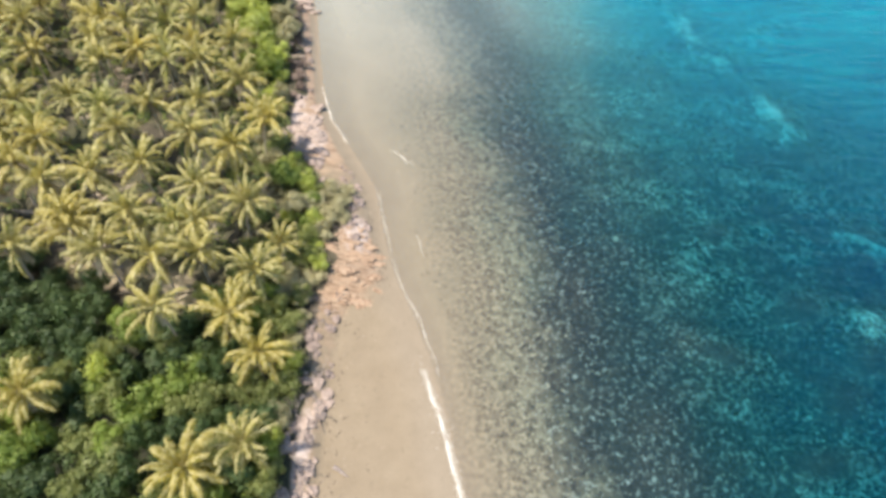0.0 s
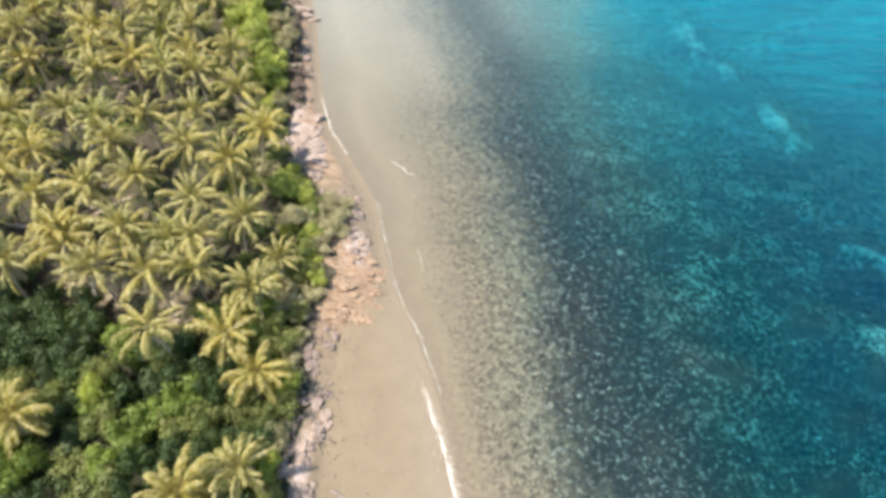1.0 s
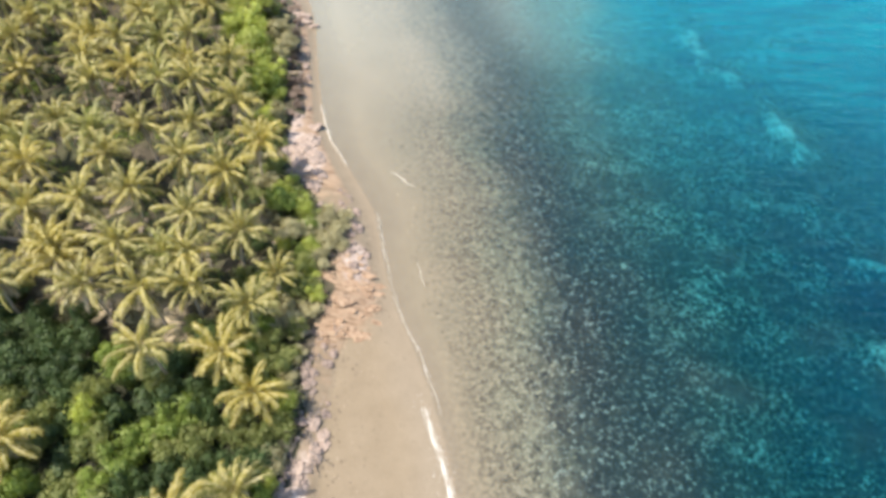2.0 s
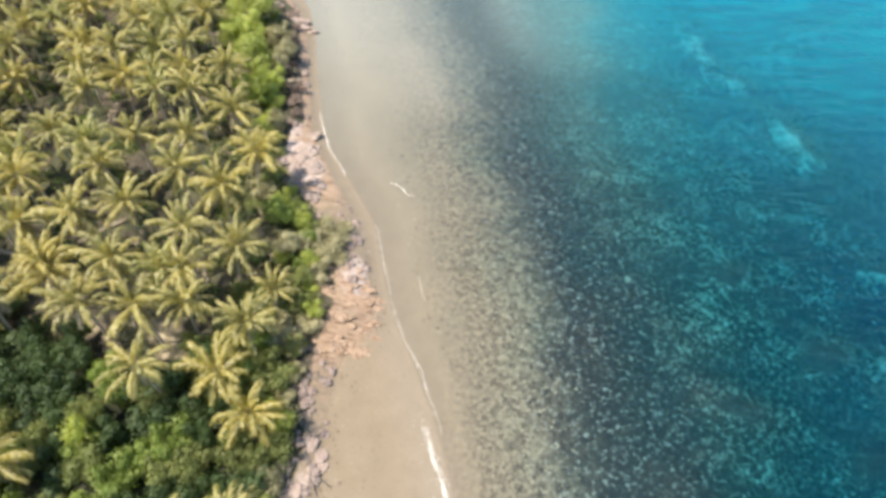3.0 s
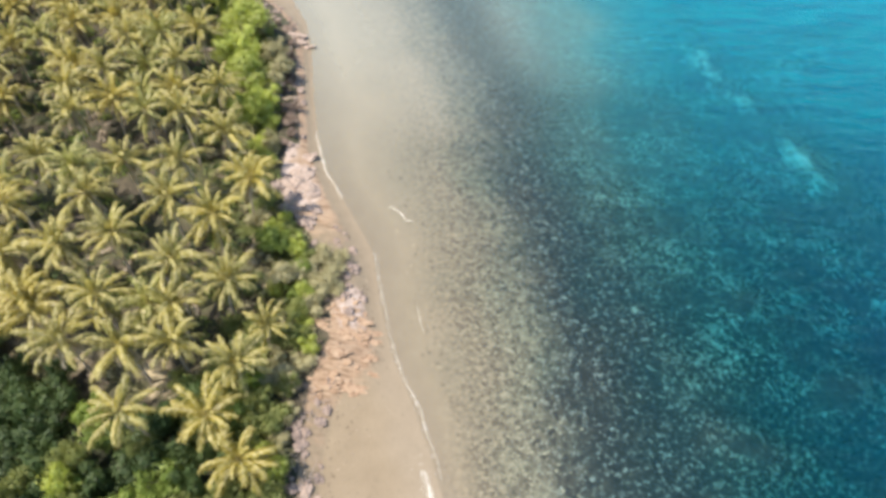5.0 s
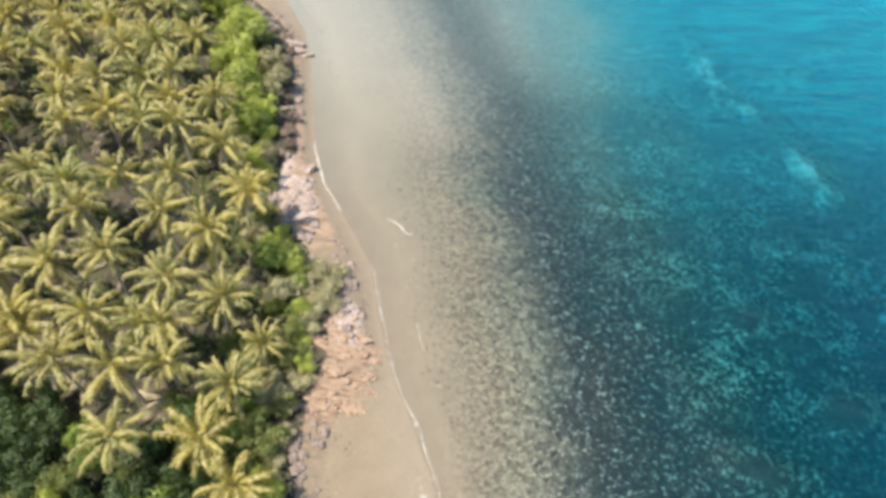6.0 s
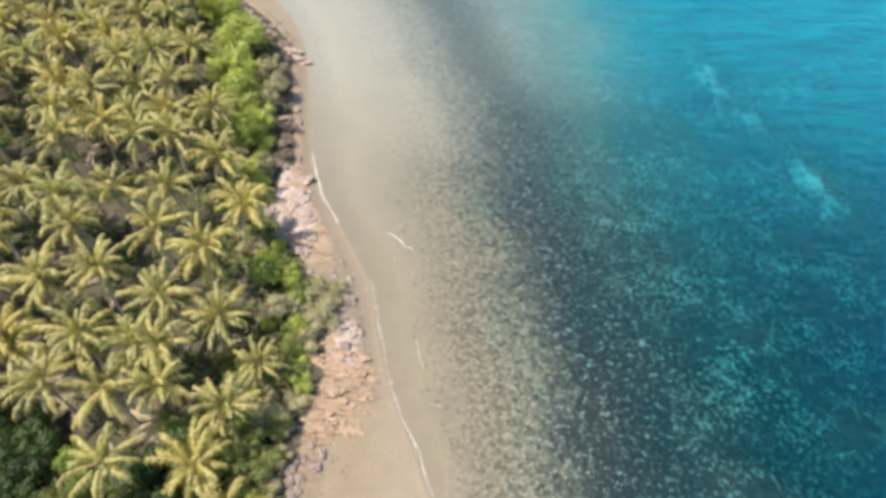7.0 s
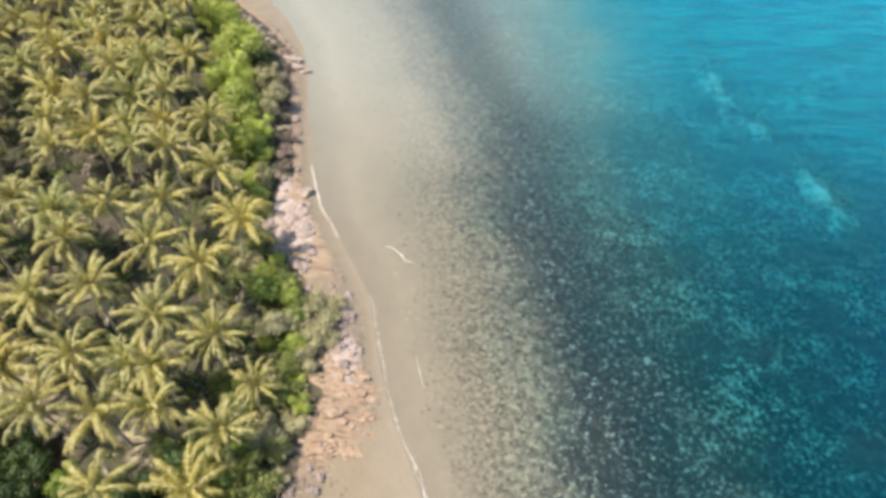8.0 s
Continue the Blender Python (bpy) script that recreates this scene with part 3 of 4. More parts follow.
# ---- foam ----
def wave_foam(y0, y1, shift0, shift1, wide, seed):
    """A broken ribbon of foam along the water's edge."""
    verts, faces = [], []
    steps = int((y1 - y0) / 0.25)
    for i in range(steps + 1):
        t = i / steps
        y = y0 + (y1 - y0) * t
        mid = float(along(WATERLINE, y)) + shift0 + (shift1 - shift0) * t + 0.5 * noise.noise(Vector((y * 0.25, seed, 0)))
        girth = wide * math.sin(math.pi * min(0.98, max(0.02, t))) ** 0.5 * (0.6 + 1.3 * noise.noise(Vector((y * 0.6, seed, 3))))
        girth = max(girth, 0.015)
        ragged = 0.25 * wide * noise.noise(Vector((y * 2.6, seed, 7)))
        base = max(0.0, float(ground_height(mid, y)))
        verts += [(mid - girth + ragged, y, base + 0.02), (mid - 0.3 * girth, y, base + 0.10), (mid + 0.4 * girth, y, base + 0.07), (mid + girth + 1.5 * ragged, y, base + 0.015)]
    for i in range(steps):
        for k in range(3):
            a = i * 4 + k
            faces.append((a, a + 1, a + 5, a + 4))
    ob = new("wave_foam", mesh_of("wave_foam", verts, faces, FOAM, True))
    return tagged(ob, "thin line of white foam at the water's edge", "foam", "foam along the waterline")


wave_foam(16, 42.0, -0.4, -1.4, 0.30, 1)
wave_foam(41.5, 60, 0.5, 0.6, 0.07, 2)
wave_foam(62, 75, 0.6, 0.6, 0.03, 5)
wave_foam(87, 104, 0.0, 0.0, 0.14, 3)


def foam_streak(x0, y0, x1, y1, wide, seed):
    """A short curl of foam left by a wavelet in the shallows."""
    verts, faces = [], []
    for i in range(25):
        t = i / 24
        x = x0 + (x1 - x0) * t + 0.5 * noise.noise(Vector((t * 3, seed, 1)))
        y = y0 + (y1 - y0) * t + 0.9 * noise.noise(Vector((t * 2.2, seed, 5)))
        w = wide * math.sin(math.pi * (0.04 + 0.92 * t)) * (0.7 + 0.9 * noise.noise(Vector((t * 7, seed, 9))))
        verts += [(x - 0.4 * w, y - w, 0.012), (x, y, 0.06), (x + 0.4 * w, y + w, 0.012)]
    for i in range(24):
        for k in range(2):
            a = i * 3 + k
            faces.append((a, a + 1, a + 4, a + 3))
    return tagged(new("wave_foam", mesh_of("wave_foam", verts, faces, FOAM, True)), "short curl of white foam in the shallows", "foam", "foam along the waterline")


foam_streak(-8.6, 85.3, -4.2, 82.0, 0.14, 4)
foam_streak(-3.4, 66.0, -1.9, 61.0, 0.08, 8)


flecks = []
for y0, y1, shift0, shift1, wide, number in ((18, 42, -0.4, -1.4, 0.26, 1100), (41, 76, 0.5, 0.6, 0.10, 300), (87, 104, 0, 0, 0.12, 350), (30, 44, -1.2, -1.8, 0.8, 90)):
    t = rng.uniform(0, 1, number)
    y = y0 + (y1 - y0) * t
    x = along(WATERLINE, y) + shift0 + (shift1 - shift0) * t + rng.normal(0.1, 1, number) * wide + 0.2 * soft_noise(y / 2, y * 0, 6)
    flecks.append(np.stack((x, y, np.maximum(0, ground_height(x, y)) + 0.01), 1))
flecks = np.concatenate(flecks)
tagged(scatter_lumps("foam_flecks", flecks, rng.uniform(0.02, 0.075, len(flecks)), 0.2, FOAM, rng), "scattered flecks of white foam at the waterline", "foam", kind="stuff")


# ---- coconut palms ----
def frond_mesh(name, rise, droop, long, seed, material, bare=0.10, girth=1.0):
    """A palm frond along +x: an arched rib with two rows of hanging leaflets."""
    dice = random.Random(seed)
    steps = 10
    rib, heading, at = [], radians(rise), Vector((0, 0, 0))
    for i in range(steps + 1):
        rib.append((at.copy(), heading))
        at = at + Vector((math.cos(heading), 0, math.sin(heading))) * (long / steps)
        heading -= radians(droop) / steps * (0.15 + 2.5 * (i / steps) ** 2)
    verts, faces = [], []
    for i, (q, h) in enumerate(rib):
        w = 0.075 * (1 - 0.85 * i / steps) + 0.012
        up = Vector((-math.sin(h), 0, math.cos(h)))
        verts += [q + Vector((0, w, 0)), q + Vector((0, -w, 0)), q - up * w * 1.3]
    for i in range(steps):
        for k in range(3):
            a, b = i * 3 + k, i * 3 + (k + 1) % 3
            faces.append((a, b, b + 3, a + 3))
    pairs = 24
    sway = dice.uniform(-0.15, 0.15)
    for j in range(pairs):
        t = bare + (1 - bare) * (j + 0.5) / pairs
        i = min(steps - 1, int(t * steps))
        f = t * steps - i
        q = rib[i][0].lerp(rib[i + 1][0], f)
        h = rib[i][1] + (rib[i + 1][1] - rib[i][1]) * f
        fore, up = Vector((math.cos(h), 0, math.sin(h))), Vector((-math.sin(h), 0, math.cos(h)))
        reach = long * girth * (0.07 + 0.15 * math.sin(math.pi * min(1, 0.18 + 0.78 * t)) ** 0.9)
        for side in (1, -1):
            sag = dice.uniform(0.4, 1.15) + 0.25 * t
            sweep = 0.45 + 0.5 * t + dice.uniform(-0.12, 0.12) + sway * side
            out = (Vector((0, side, 0)) + fore * sweep + up * dice.uniform(0.05, 0.3)).normalized()
            reach *= dice.uniform(0.8, 1.15)
            tip = q + out * reach * dice.uniform(0.85, 1.1) * 0.92 - Vector((0, 0, sag * reach))
            half = q + out * reach * 0.55 - Vector((0, 0, sag * reach * 0.22))
            w = fore * 0.058 * long / 4.4
            n = len(verts)
            verts += [q - w, q + w, half + w * 0.9, half - w * 0.9, tip]
            faces += [(n, n + 1, n + 2, n + 3), (n + 3, n + 2, n + 4)]
    mesh = mesh_of(name, verts, faces, material)
    mesh.materials.append(RIB)
    for face in mesh.polygons[:3 * steps]:
        face.material_index = 1
    return mesh


FROND_SHAPES = ((80, 60), (64, 100), (50, 110), (36, 110), (20, 95), (-2, 70), (-32, 45))
FRONDS = {}
for tone, material in (("green", FROND_GREEN), ("gold", FROND_GOLD), ("fresh", FROND_FRESH)):
    FRONDS[tone] = [[frond_mesh("frond", rise, droop + 14 * k, 4.4, 10 * i + k, material, 0.10 + 0.1 * k, (1.0, 0.76)[k]) for k in range(2)] for i, (rise, droop) in enumerate(FROND_SHAPES)]
DRY_FRONDS = [frond_mesh("frond", rise, 25, 3.8, 90 + k, FROND_DRY) for k, rise in enumerate((-58, -70))]
NUT_MESH = lump_mesh("coconut", 3, NUT, 1.15, 0.08, 1)


def tube(name, spine, radii, around, material):
    verts, faces = [], []
    for i, (q, r) in enumerate(zip(spine, radii)):
        for k in range(around):
            a = 2 * math.pi * k / around
            verts.append((q[0] + r * math.cos(a), q[1] + r * math.sin(a), q[2]))
    for i in range(len(spine) - 1):
        for k in range(around):
            a, b = i * around + k, i * around + (k + 1) % around
            faces.append((a, b, b + around, a + around))
    faces.append(tuple(range((len(spine) - 1) * around, len(spine) * around)))
    return mesh_of(name, verts, faces, material, True)


def coconut_palm(x, y, crown, size=1.0, tone="green", dice=random):
    """A palm whose crown stands over (x, y) at the height crown."""
    lean, way = dice.uniform(0.2, 1.6), dice.uniform(0, 2 * math.pi)
    bx, by = x - lean * math.cos(way), y - lean * math.sin(way)
    base = float(ground_height(bx, by)) - 0.15
    thing = new("coconut_palm")
    thing.location = (bx, by, base)
    tall = crown - base
    spine, radii = [], []
    for i in range(13):
        t = i / 12
        bend = t ** 1.7
        spine.append(((x - bx) * bend, (y - by) * bend, tall * t))
        radii.append((0.15 + 0.13 * (1 - t) ** 4 + (0.012 if i % 2 else 0.0) + (0.05 if i == 12 else 0)) * (0.8 + 0.2 * size))
    part("trunk", tube("trunk", spine, radii, 8, BARK_PALM), thing, None, "slender ringed grey-brown trunk")
    top = Vector((x - bx, y - by, tall))
    count, spin = dice.randint(22, 28), dice.uniform(0, 360)
    for k in range(count):
        shape = min(6, int(7 * (k + dice.uniform(-0.8, 0.8)) / count)) if k else 0
        mesh = FRONDS[tone][max(0, shape)][dice.randint(0, 1)]
        long = size * dice.uniform(0.88, 1.22) * (0.8 if shape <= 0 else 1.0)
        turn = pose(top.x, top.y, top.z, dice.uniform(-26, 26), dice.uniform(-14, 14), spin + 137.5 * k + dice.uniform(-16, 16))
        part("frond", mesh, thing, turn @ Matrix.Diagonal((long, long, long, 1)))
    for k in range(dice.randint(3, 7)):
        long = size * dice.uniform(0.7, 1.05)
        turn = pose(top.x, top.y, top.z - 0.2, 0, 0, dice.uniform(0, 360))
        part("frond", dice.choice(DRY_FRONDS), thing, turn @ Matrix.Diagonal((long, long, long, 1)), "dead brown hanging frond")
    for k in range(dice.randint(2, 5)):
        a = dice.uniform(0, 6.28)
        part("coconut", NUT_MESH, thing, Matrix.Translation((top.x + 0.3 * math.cos(a), top.y + 0.3 * math.sin(a), top.z - 0.3)) @ Matrix.Diagonal((0.14, 0.14, 0.14, 1)))
    words = {"green": "coconut palm with yellow-green arching fronds standing in the grove", "gold": "coconut palm with golden yellow sunlit fronds in the grove", "fresh": "coconut palm with deeper green arching fronds in the grove"}[tone]
    return tagged(thing, words, "palm tree", "coconut palms of the grove")


dice = random.Random(21)
# palms at the edge of the shrubs: x, y, height of the crown, size
for x, y, z, size, tone in ((-46.8, 33.3, 9.0, 1.04, "gold"), (-26.5, 25.4, 8.0, 1.05, "gold"), (-20.8, 28.3, 8.0, 0.95, "green"), (-21.7, 40.6, 6.6, 0.98, "gold"), (-26.0, 44.8, 8.3, 1.0, "gold"), (-34.1, 43.6, 11.4, 0.92, "green"), (-23.6, 50.8, 9.6, 0.95, "green"), (-36.8, 51.8, 11.6, 1.0, "green"), (-31.0, 52.6, 11.0, 0.95, "green"), (-43.8, 52.4, 11.6, 1.0, "green"), (-55.6, 53.4, 11.0, 1.0, "green")):
    coconut_palm(x, y, z, size, tone, dice)
coconut_palm(-21.8, 57.6, 7.2, 0.74, "green", random.Random(88))
# the middle of the grove
for x, y, z, tone in ((-50.2, 58.2, 12.2, "gold"), (-41.2, 58.3, 12.6, "green"), (-32.6, 57.6, 11.4, "green"), (-26.7, 62.2, 10.6, "green"), (-34.0, 64.0, 12.0, "green"), (-48.9, 65.7, 12.8, "green"), (-42.6, 67.8, 12.8, "green"), (-30.2, 71.2, 13.2, "gold"), (-59.4, 72.8, 12.6, "gold"), (-55.8, 64.5, 12.0, "green"), (-49.0, 75.2, 12.4, "green"), (-37.8, 75.2, 12.0, "green"), (-61.5, 68.0, 12.0, "gold")):
    coconut_palm(x, y, z, dice.uniform(0.92, 1.08), tone, dice)
for x, y, z, tone in ((-27.8, 80.8, 10.7, "gold"), (-38.3, 82.7, 12.4, "green"), (-46.2, 82.5, 12.0, "green"), (-57.4, 81.4, 13.6, "green"), (-66.8, 81.9, 12.5, "green"), (-40.8, 93.5, 12.6, "green"), (-52.1, 96.2, 12.8, "gold"), (-69.7, 95.7, 12.4, "gold"), (-36.8, 101.3, 11.6, "green"), (-61.6, 104.7, 13.0, "gold"), (-44.6, 106.4, 13.2, "green"), (-33.4, 90.5, 11.0, "green"), (-57.0, 92.3, 13.0, "green")):
    coconut_palm(x, y, z, dice.uniform(0.92, 1.08), tone, dice)
for x, y, z, tone in ((-48.8, 56.3, 11.6, "gold"), (-35.6, 58.0, 10.8, "fresh"), (-54.7, 112.2, 14.0, "green"), (-65.4, 116.6, 14.0, "gold"), (-45.0, 119.6, 11.0, "green"), (-49.8, 100.6, 10.4, "fresh"), (-56.3, 127.8, 12.5, "green"), (-50.8, 127.9, 12.5, "fresh"), (-64.8, 129.5, 12.5, "green"), (-77.8, 128.1, 12.5, "green")):
    coconut_palm(x, y, z, dice.uniform(0.92, 1.08), tone, dice)
STANDING = [(ob.location.x, ob.location.y) for ob in scene.collection.objects if ob.name.startswith("coconut_palm")]
# the rest of the grove, planted in loose rows
# shaded openings with no palm
OPEN_SPOTS = ((-66.6, 99.8), (-64.0, 91.5), (-43.3, 85.0), (-49.7, 102.7), (-48.7, 121.2), (-74.7, 118.4), (-32.9, 79.5), (-26.4, 66.2), (-38.5, 62.5), (-64.4, 95.3), (-51.3, 86.5), (-49.2, 70.7), (-42.9, 81.6), (-40.8, 70.8), (-43.7, 113.4))
tries = 0
while len(STANDING) < 210 and tries < 6000:
    tries += 1
    y = dice.uniform(58, 178)
    x = dice.uniform(-112, float(along(GREEN_EDGE, y)) - 7.5)
    if y > 94 and x > float(along(GREEN_EDGE, y)) - 12:
        continue
    if x < -72 and y < 70 or x < -64 and y < 62:
        continue
    if any((x - a) ** 2 + (y - b) ** 2 < 4.8 ** 2 for a, b in OPEN_SPOTS):
        continue
    gap = 5.9 if y < 108 and x > -74 else 5.6
    if all((x - a) ** 2 + (y - b) ** 2 > gap * gap for a, b in STANDING):
        STANDING.append((x, y))
        coconut_palm(x, y, dice.uniform(10.5, 13.6), dice.uniform(0.9, 1.1), dice.choices(("gold", "fresh", "green"), (0.34, 0.26, 0.40) if y > 92 else (0.2, 0.35, 0.45))[0], dice)


# ---- broadleaf trees and shrubs ----
def leaf_cloud(name, lobes, leaves, long, material, dice):
    """A crown of many single leaves on the skin of a few lobes: centre, radius, flatness."""
    verts, faces = [], []
    weights = [r * r for _, r, _ in lobes]
    for _ in range(leaves):
        centre, r, flat = dice.choices(lobes, weights)[0]
        d = Vector((dice.gauss(0, 1), dice.gauss(0, 1), dice.gauss(0.35, 1))).normalized()
        q = Vector(centre) + Vector((d.x, d.y, d.z * flat)) * r * dice.triangular(0.4, 1.65, 1.0) * (1 + 0.4 * noise.noise(d * 2.2 + Vector(centre)))
        side = d.cross(Vector((dice.gauss(0, 1), dice.gauss(0, 1), dice.gauss(0, 1)))).normalized()
        ahead = (side.cross(d) + d * dice.uniform(-0.3, 0.5)).normalized()
        size = long * dice.uniform(0.5, 1.5)
        n = len(verts)
        verts += [q - ahead * size * 0.5, q + side * size * 0.28 + d * size * 0.08, q + ahead * size * 0.5, q - side * size * 0.28 + d * size * 0.08]
        faces += [(n, n + 1, n + 2), (n, n + 2, n + 3)]
    return mesh_of(name, verts, faces, material)


def shrub_kind(name, seed, wide, tall, leaves, long, material, label, category, group):
    """A prototype: stems from the ground and a crown of leaves."""
    dice = random.Random(seed)
    thing = new(name)
    lobes = []
    count = dice.randint(9, 13)
    for k in range(count):
        a = 2 * math.pi * k / count + dice.uniform(-0.4, 0.4)
        d = wide * dice.uniform(0.2, 0.85) if k else 0
        lobes.append(((d * math.cos(a), d * math.sin(a), tall * dice.uniform(0.35, 0.9)), wide * dice.uniform(0.2, 0.48), dice.uniform(0.5, 0.9)))
    for k, (centre, r, flat) in enumerate(lobes[:3]):
        spine = [(centre[0] * t * t, centre[1] * t * t, centre[2] * t) for t in (0, 0.3, 0.6, 1.0)]
        thick = 0.05 + 0.02 * tall
        part("stem", tube("stem", spine, [thick, thick * 0.75, thick * 0.5, thick * 0.2], 6, BARK_WOOD), thing)
    part("crown", leaf_cloud("crown", lobes, leaves, long, material, dice), thing)
    return tagged(thing, label, category, group)


SHRUBS = {}
for key, material, label in (("dark", LEAF_DARK, "dense dark green shrub beside the palms"), ("fresh", LEAF_FRESH, "fresh green leafy shrub behind the bank"), ("mid", LEAF_MID, "leafy mid-green shrub in the undergrowth"), ("light", LEAF_LIGHT, "bright yellow-green leafy bush in the sun"), ("grey", LEAF_GREY, "dry grey-green bush on the shore bank"), ("brown", LEAF_BROWN, "withered brown bush on the shaded shore bank")):
    SHRUBS[key] = [shrub_kind("shrub", 50 + 7 * k + len(key), 2.2, 3.0, 1700, 0.36, material, label, "shrub", "shrubs of the undergrowth") for k in range(3)]
TREES = {}
for key, material, label in (("fresh", LEAF_FRESH, "green broadleaf tree at the edge of the grove"), ("light", LEAF_LIGHT, "bright green broadleaf tree above the beach"), ("grey", LEAF_GREY, "grey-green broadleaf tree leaning over the beach")):
    TREES[key] = [shrub_kind("broadleaf_tree", 80 + k, 3.2, 7.0, 3200, 0.42, material, label, "tree", "broadleaf trees along the shore") for k in range(2)]
PROTOTYPES = [ob for group in (*SHRUBS.values(), *TREES.values()) for ob in group]
USED, PENDING = set(), []


def plant(kinds, x, y, wide, tall, dice):
    """Sets a prototype, or a copy of it, at (x, y), scaled to that width and height."""
    ob = dice.choice(kinds)
    grow, rise = (wide / 2.2, tall / 3.0) if ob in sum(SHRUBS.values(), []) else (wide / 3.2, tall / 7.0)
    m = pose(x, y, float(ground_height(x, y)) - 0.1, 0, 0, dice.uniform(0, 360)) @ Matrix.Diagonal((grow, grow, rise, 1))
    if ob in USED:
        return copy_thing(ob, m)
    USED.add(ob)
    PENDING.append((ob, m))
    return ob


dice = random.Random(33)
for key, x, y, wide, tall in (("light", -39.6, 129.3, 4.8, 9), ("light", -39.4, 120.5, 4.4, 8.6), ("light", -35.2, 112.0, 4.0, 8.6), ("light", -33.6, 102.0, 3.4, 7.6), ("light", -31.6, 107.0, 2.6, 5.6), ("grey", -30.6, 117.5, 2.4, 5.0), ("grey", -32.4, 122.0, 2.4, 5.5), ("grey", -31.4, 112.5, 2.0, 5.0), ("light", -45.5, 139.5, 4.0, 8.5), ("grey", -37.5, 131.0, 2.6, 6.0), ("fresh", -24.0, 72.6, 2.3, 6.6), ("grey", -21.9, 67.4, 2.1, 5.2), ("light", -50.0, 146.0, 4.0, 8.0)):
    plant(TREES[key], x, y, wide, tall, dice)
for key, x, y, wide, tall in (("light", -24.9, 76.8, 1.9, 4.2), ("fresh", -22.6, 75.0, 1.6, 3.6), ("mid", -19.4, 62.0, 1.8, 3.4), ("mid", -18.4, 58.6, 1.5, 2.6), ("grey", -16.2, 68.2, 2.0, 2.2), ("grey", -15.4, 70.8, 1.8, 1.8), ("grey", -17.3, 65.0, 1.6, 2.2), ("grey", -14.8, 73.2, 1.5, 1.4), ("grey", -17.4, 72.4, 1.8, 2.2), ("grey", -14.6, 67.0, 1.3, 1.2), ("fresh", -19.6, 69.8, 1.9, 3.2), ("light", -21.0, 72.8, 1.9, 4.0), ("fresh", -19.8, 65.2, 1.8, 3.0), ("light", -18.4, 40.6, 2.0, 3.4), ("mid", -18.6, 37.4, 2.0, 3.0), ("mid", -20.8, 36.2, 1.8, 2.6), ("light", -19.9, 42.6, 1.4, 2.2), ("mid", -19.4, 27.0, 2.0, 3.0), ("fresh", -20.2, 25.6, 2.0, 2.4), ("light", -40.8, 38.2, 2.0, 7.0), ("fresh", -47.4, 27.8, 2.6, 4.6), ("mid", -31.0, 34.8, 2.6, 3.6), ("mid", -28.0, 35.0, 2.2, 3.0), ("mid", -19.5, 47.0, 1.6, 2.4)):
    plant(SHRUBS[key], x, y, wide, tall, dice)
# the thicket of dark shrubs beside the grove
spots = []
tries = 0
while len(spots) < 150 and tries < 5000:
    tries += 1
    y = dice.uniform(19, 57)
    edge = float(along(GREEN_EDGE, y))
    x = dice.uniform(-72, edge - 1.6)
    if float(pale_at(x, y, CLEARINGS)) > 0.35 or (x > -22.5 and 34 < y < 44):
        continue
    if y > 47 and x > -45 and not (y < 53 and -30 < x < -20):
        continue
    if all((x - a) ** 2 + (y - b) ** 2 > 2.7 ** 2 for a, b in spots):
        spots.append((x, y))
        # west of x -43 dark leaves only: the deep shade there is leaf colour
        key = dice.choices(("dark", "mid", "fresh", "grey"), (1, 0, 0, 0) if x < -43 and y > 40 else (0.50, 0.22, 0.28, 0.0) if y < 43 else (0.15, 0.43, 0.3, 0.12))[0]
        plant(SHRUBS[key], x, y, dice.uniform(1.7, 2.7), dice.uniform(2.4, 4.8), dice)
# withered bushes on the face of the bank
for k in range(24):
    y = dice.uniform(97, 138)
    foot, green = float(along(BANK_FOOT, y)), float(along(GREEN_EDGE, y))
    plant(SHRUBS["brown"], foot + (green - foot) * dice.uniform(0.35, 1.0), y, dice.uniform(0.8, 1.4), dice.uniform(0.8, 1.7), dice)
# bushes along the edge of the bank
tries = 0
while len(spots) < 235 and tries < 5000:
    tries += 1
    y = dice.uniform(20, 150)
    x = float(along(GREEN_EDGE, y)) - 1.2 - dice.expovariate(0.32)
    if not 34 < y < 44 and all((x - a) ** 2 + (y - b) ** 2 > 1.9 ** 2 for a, b in spots):
        spots.append((x, y))
        key = dice.choices(("dark", "mid", "light", "grey"), (0.12, 0.36, 0.10, 0.42) if y < 92 else (0.0, 0.15, 0.5, 0.35))[0]
        plant(SHRUBS[key], x, y, dice.uniform(1.2, 2.2), dice.uniform(1.2, 3.4), dice)
for ob, m in PENDING:
    ob.matrix_basis = m
for ob in PROTOTYPES:
    if ob not in USED:
        for child in list(ob.children_recursive):
            bpy.data.objects.remove(child)
        bpy.data.objects.remove(ob)


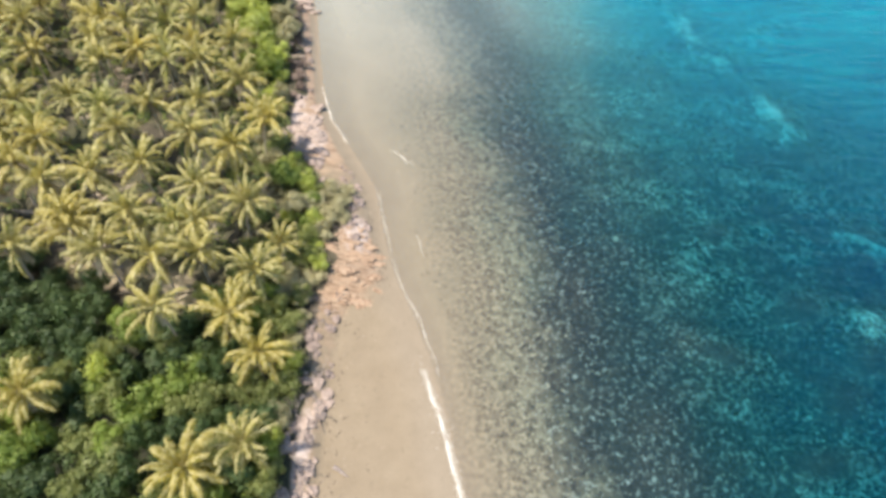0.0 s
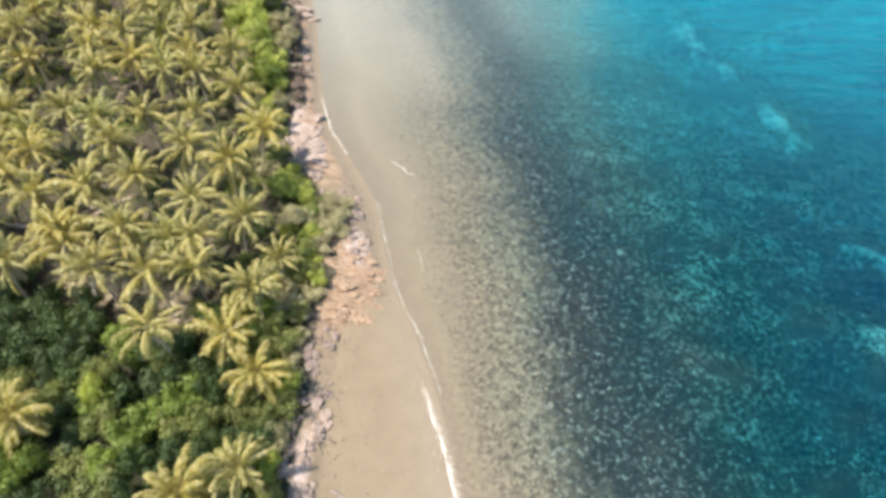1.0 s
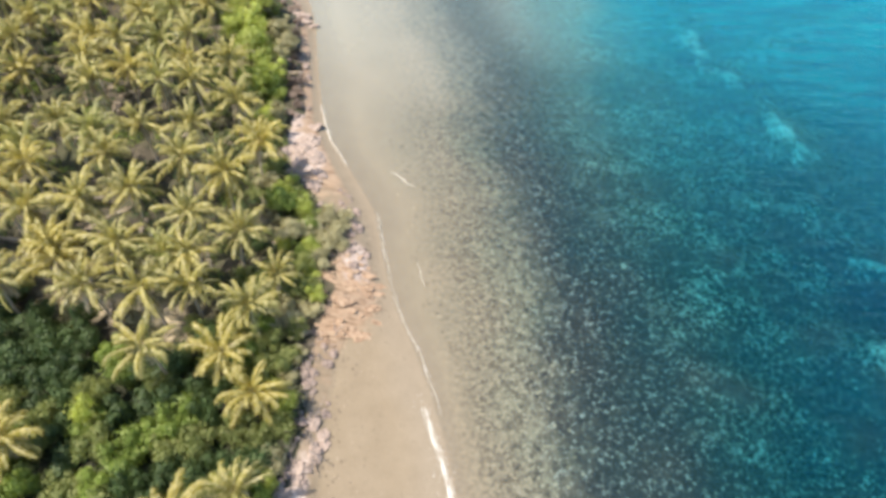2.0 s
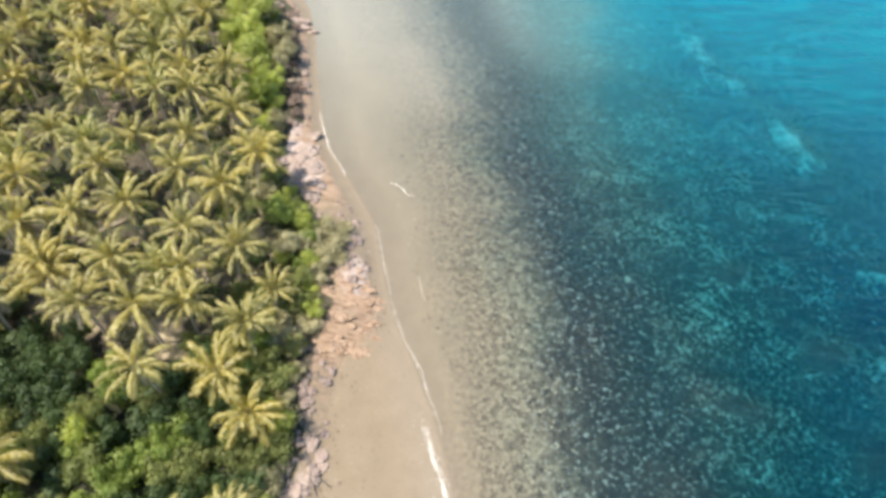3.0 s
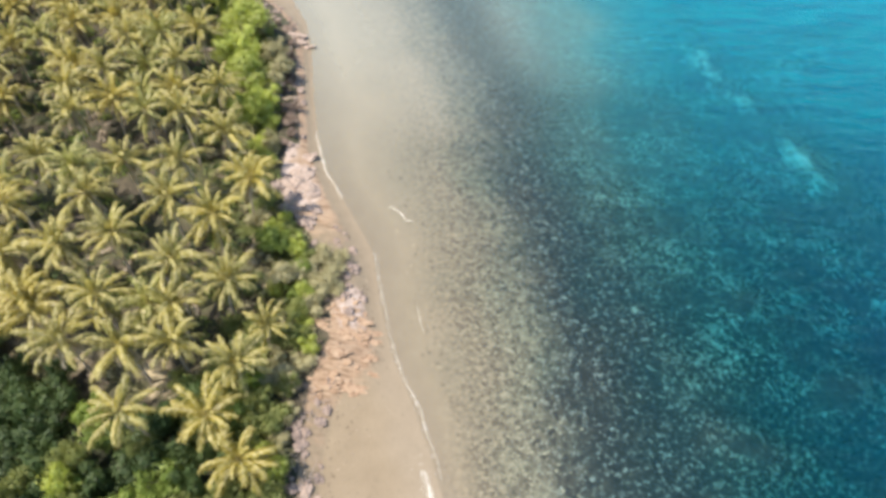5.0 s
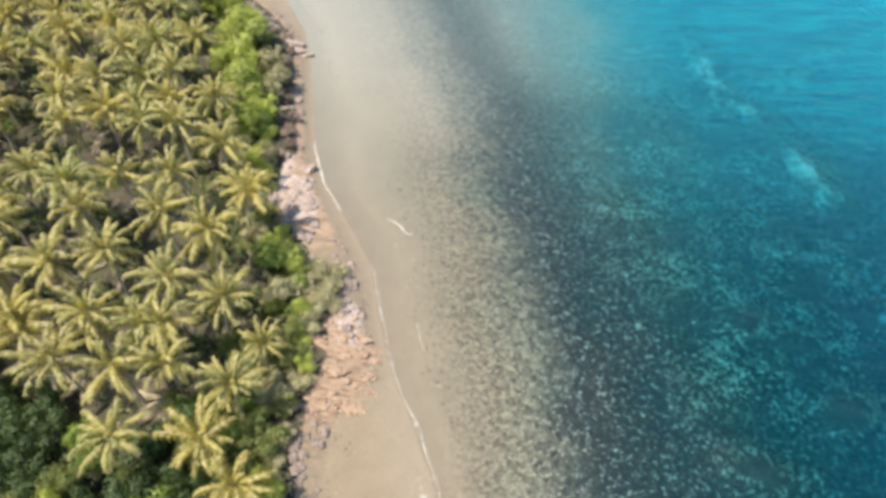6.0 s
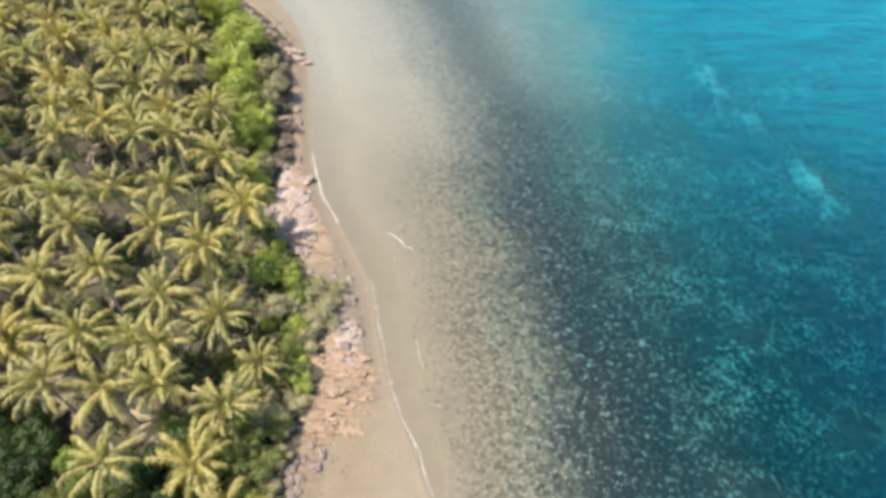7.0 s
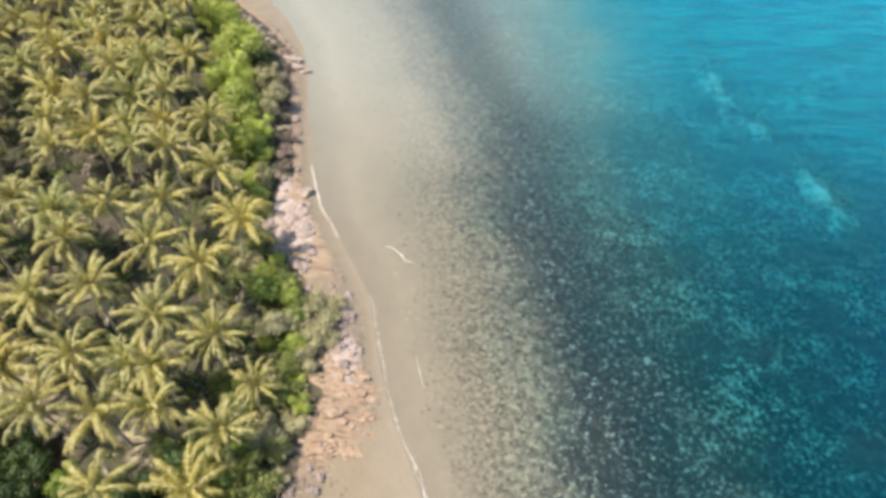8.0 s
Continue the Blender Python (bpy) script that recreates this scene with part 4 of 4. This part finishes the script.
# ---- growth and litter on the floor of the grove ----
def undergrowth(name, count, leaves, span, material, label, seed, depth=0):
    """Low leafy clumps too many to tell apart, in one mesh."""
    dice = random.Random(seed)
    lobes = []
    while len(lobes) < count:
        y = dice.uniform(*span)
        edge = float(along(GREEN_EDGE, y)) - 1.0
        x = dice.uniform(edge - depth if depth else -108, edge)
        r = dice.uniform(0.5, 1.3)
        if float(pale_at(x, y, CLEARINGS)) > 0.3 and material is not LEAF_GREY:
            continue
        lobes.append(((x, y, float(ground_height(x, y)) + 0.35 * r), r, dice.uniform(0.5, 1.0)))
    return tagged(new(name, leaf_cloud(name, lobes, leaves, 0.42, material, dice)), label, "undergrowth", kind="stuff")


undergrowth("undergrowth", 420, 22000, (56, 165), LEAF_FRESH, "low green weeds and saplings on the grove floor", 61)
# low growth in dark leaves, thickened to stand in for shade between palms
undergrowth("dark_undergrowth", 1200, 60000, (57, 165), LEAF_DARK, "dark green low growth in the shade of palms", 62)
undergrowth("dry_undergrowth", 60, 2600, (47, 60), LEAF_GREY, "dry straw-coloured grass and weeds between the palms", 63)


# dark leaf fill, added so gaps between shrubs look as deep as shade
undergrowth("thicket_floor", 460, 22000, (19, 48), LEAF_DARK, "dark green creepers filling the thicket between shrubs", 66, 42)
undergrowth("edge_scrub", 260, 15000, (40, 136), LEAF_GREY, "pale dry scrub behind the shore bank", 64, 13)
undergrowth("green_edge_scrub", 220, 13000, (46, 136), LEAF_MID, "green leafy scrub behind the shore bank", 65, 13)


def fallen_fronds(count, seed):
    dice = random.Random(seed)
    verts, faces = [], []
    source = [frond_mesh("fallen_frond", 4, 8, 3.4, 200 + k, FROND_DRY) for k in range(3)]
    for _ in range(count):
        y = dice.uniform(45, 160)
        x = dice.uniform(-100, float(along(GREEN_EDGE, y)) - 0.5)
        m = pose(x, y, float(ground_height(x, y)) + 0.35, dice.uniform(-20, 20), dice.uniform(-6, 6), dice.uniform(0, 360))
        mesh, n = dice.choice(source), len(verts)
        verts += [m @ v.co for v in mesh.vertices]
        faces += [tuple(n + i for i in f.vertices) for f in mesh.polygons]
    for mesh in source:
        bpy.data.meshes.remove(mesh)
    return tagged(new("fallen_fronds", mesh_of("fallen_fronds", verts, faces, FROND_DRY)), "fallen dry brown palm fronds littering the ground", "palm litter", kind="stuff")


fallen_fronds(230, 71)
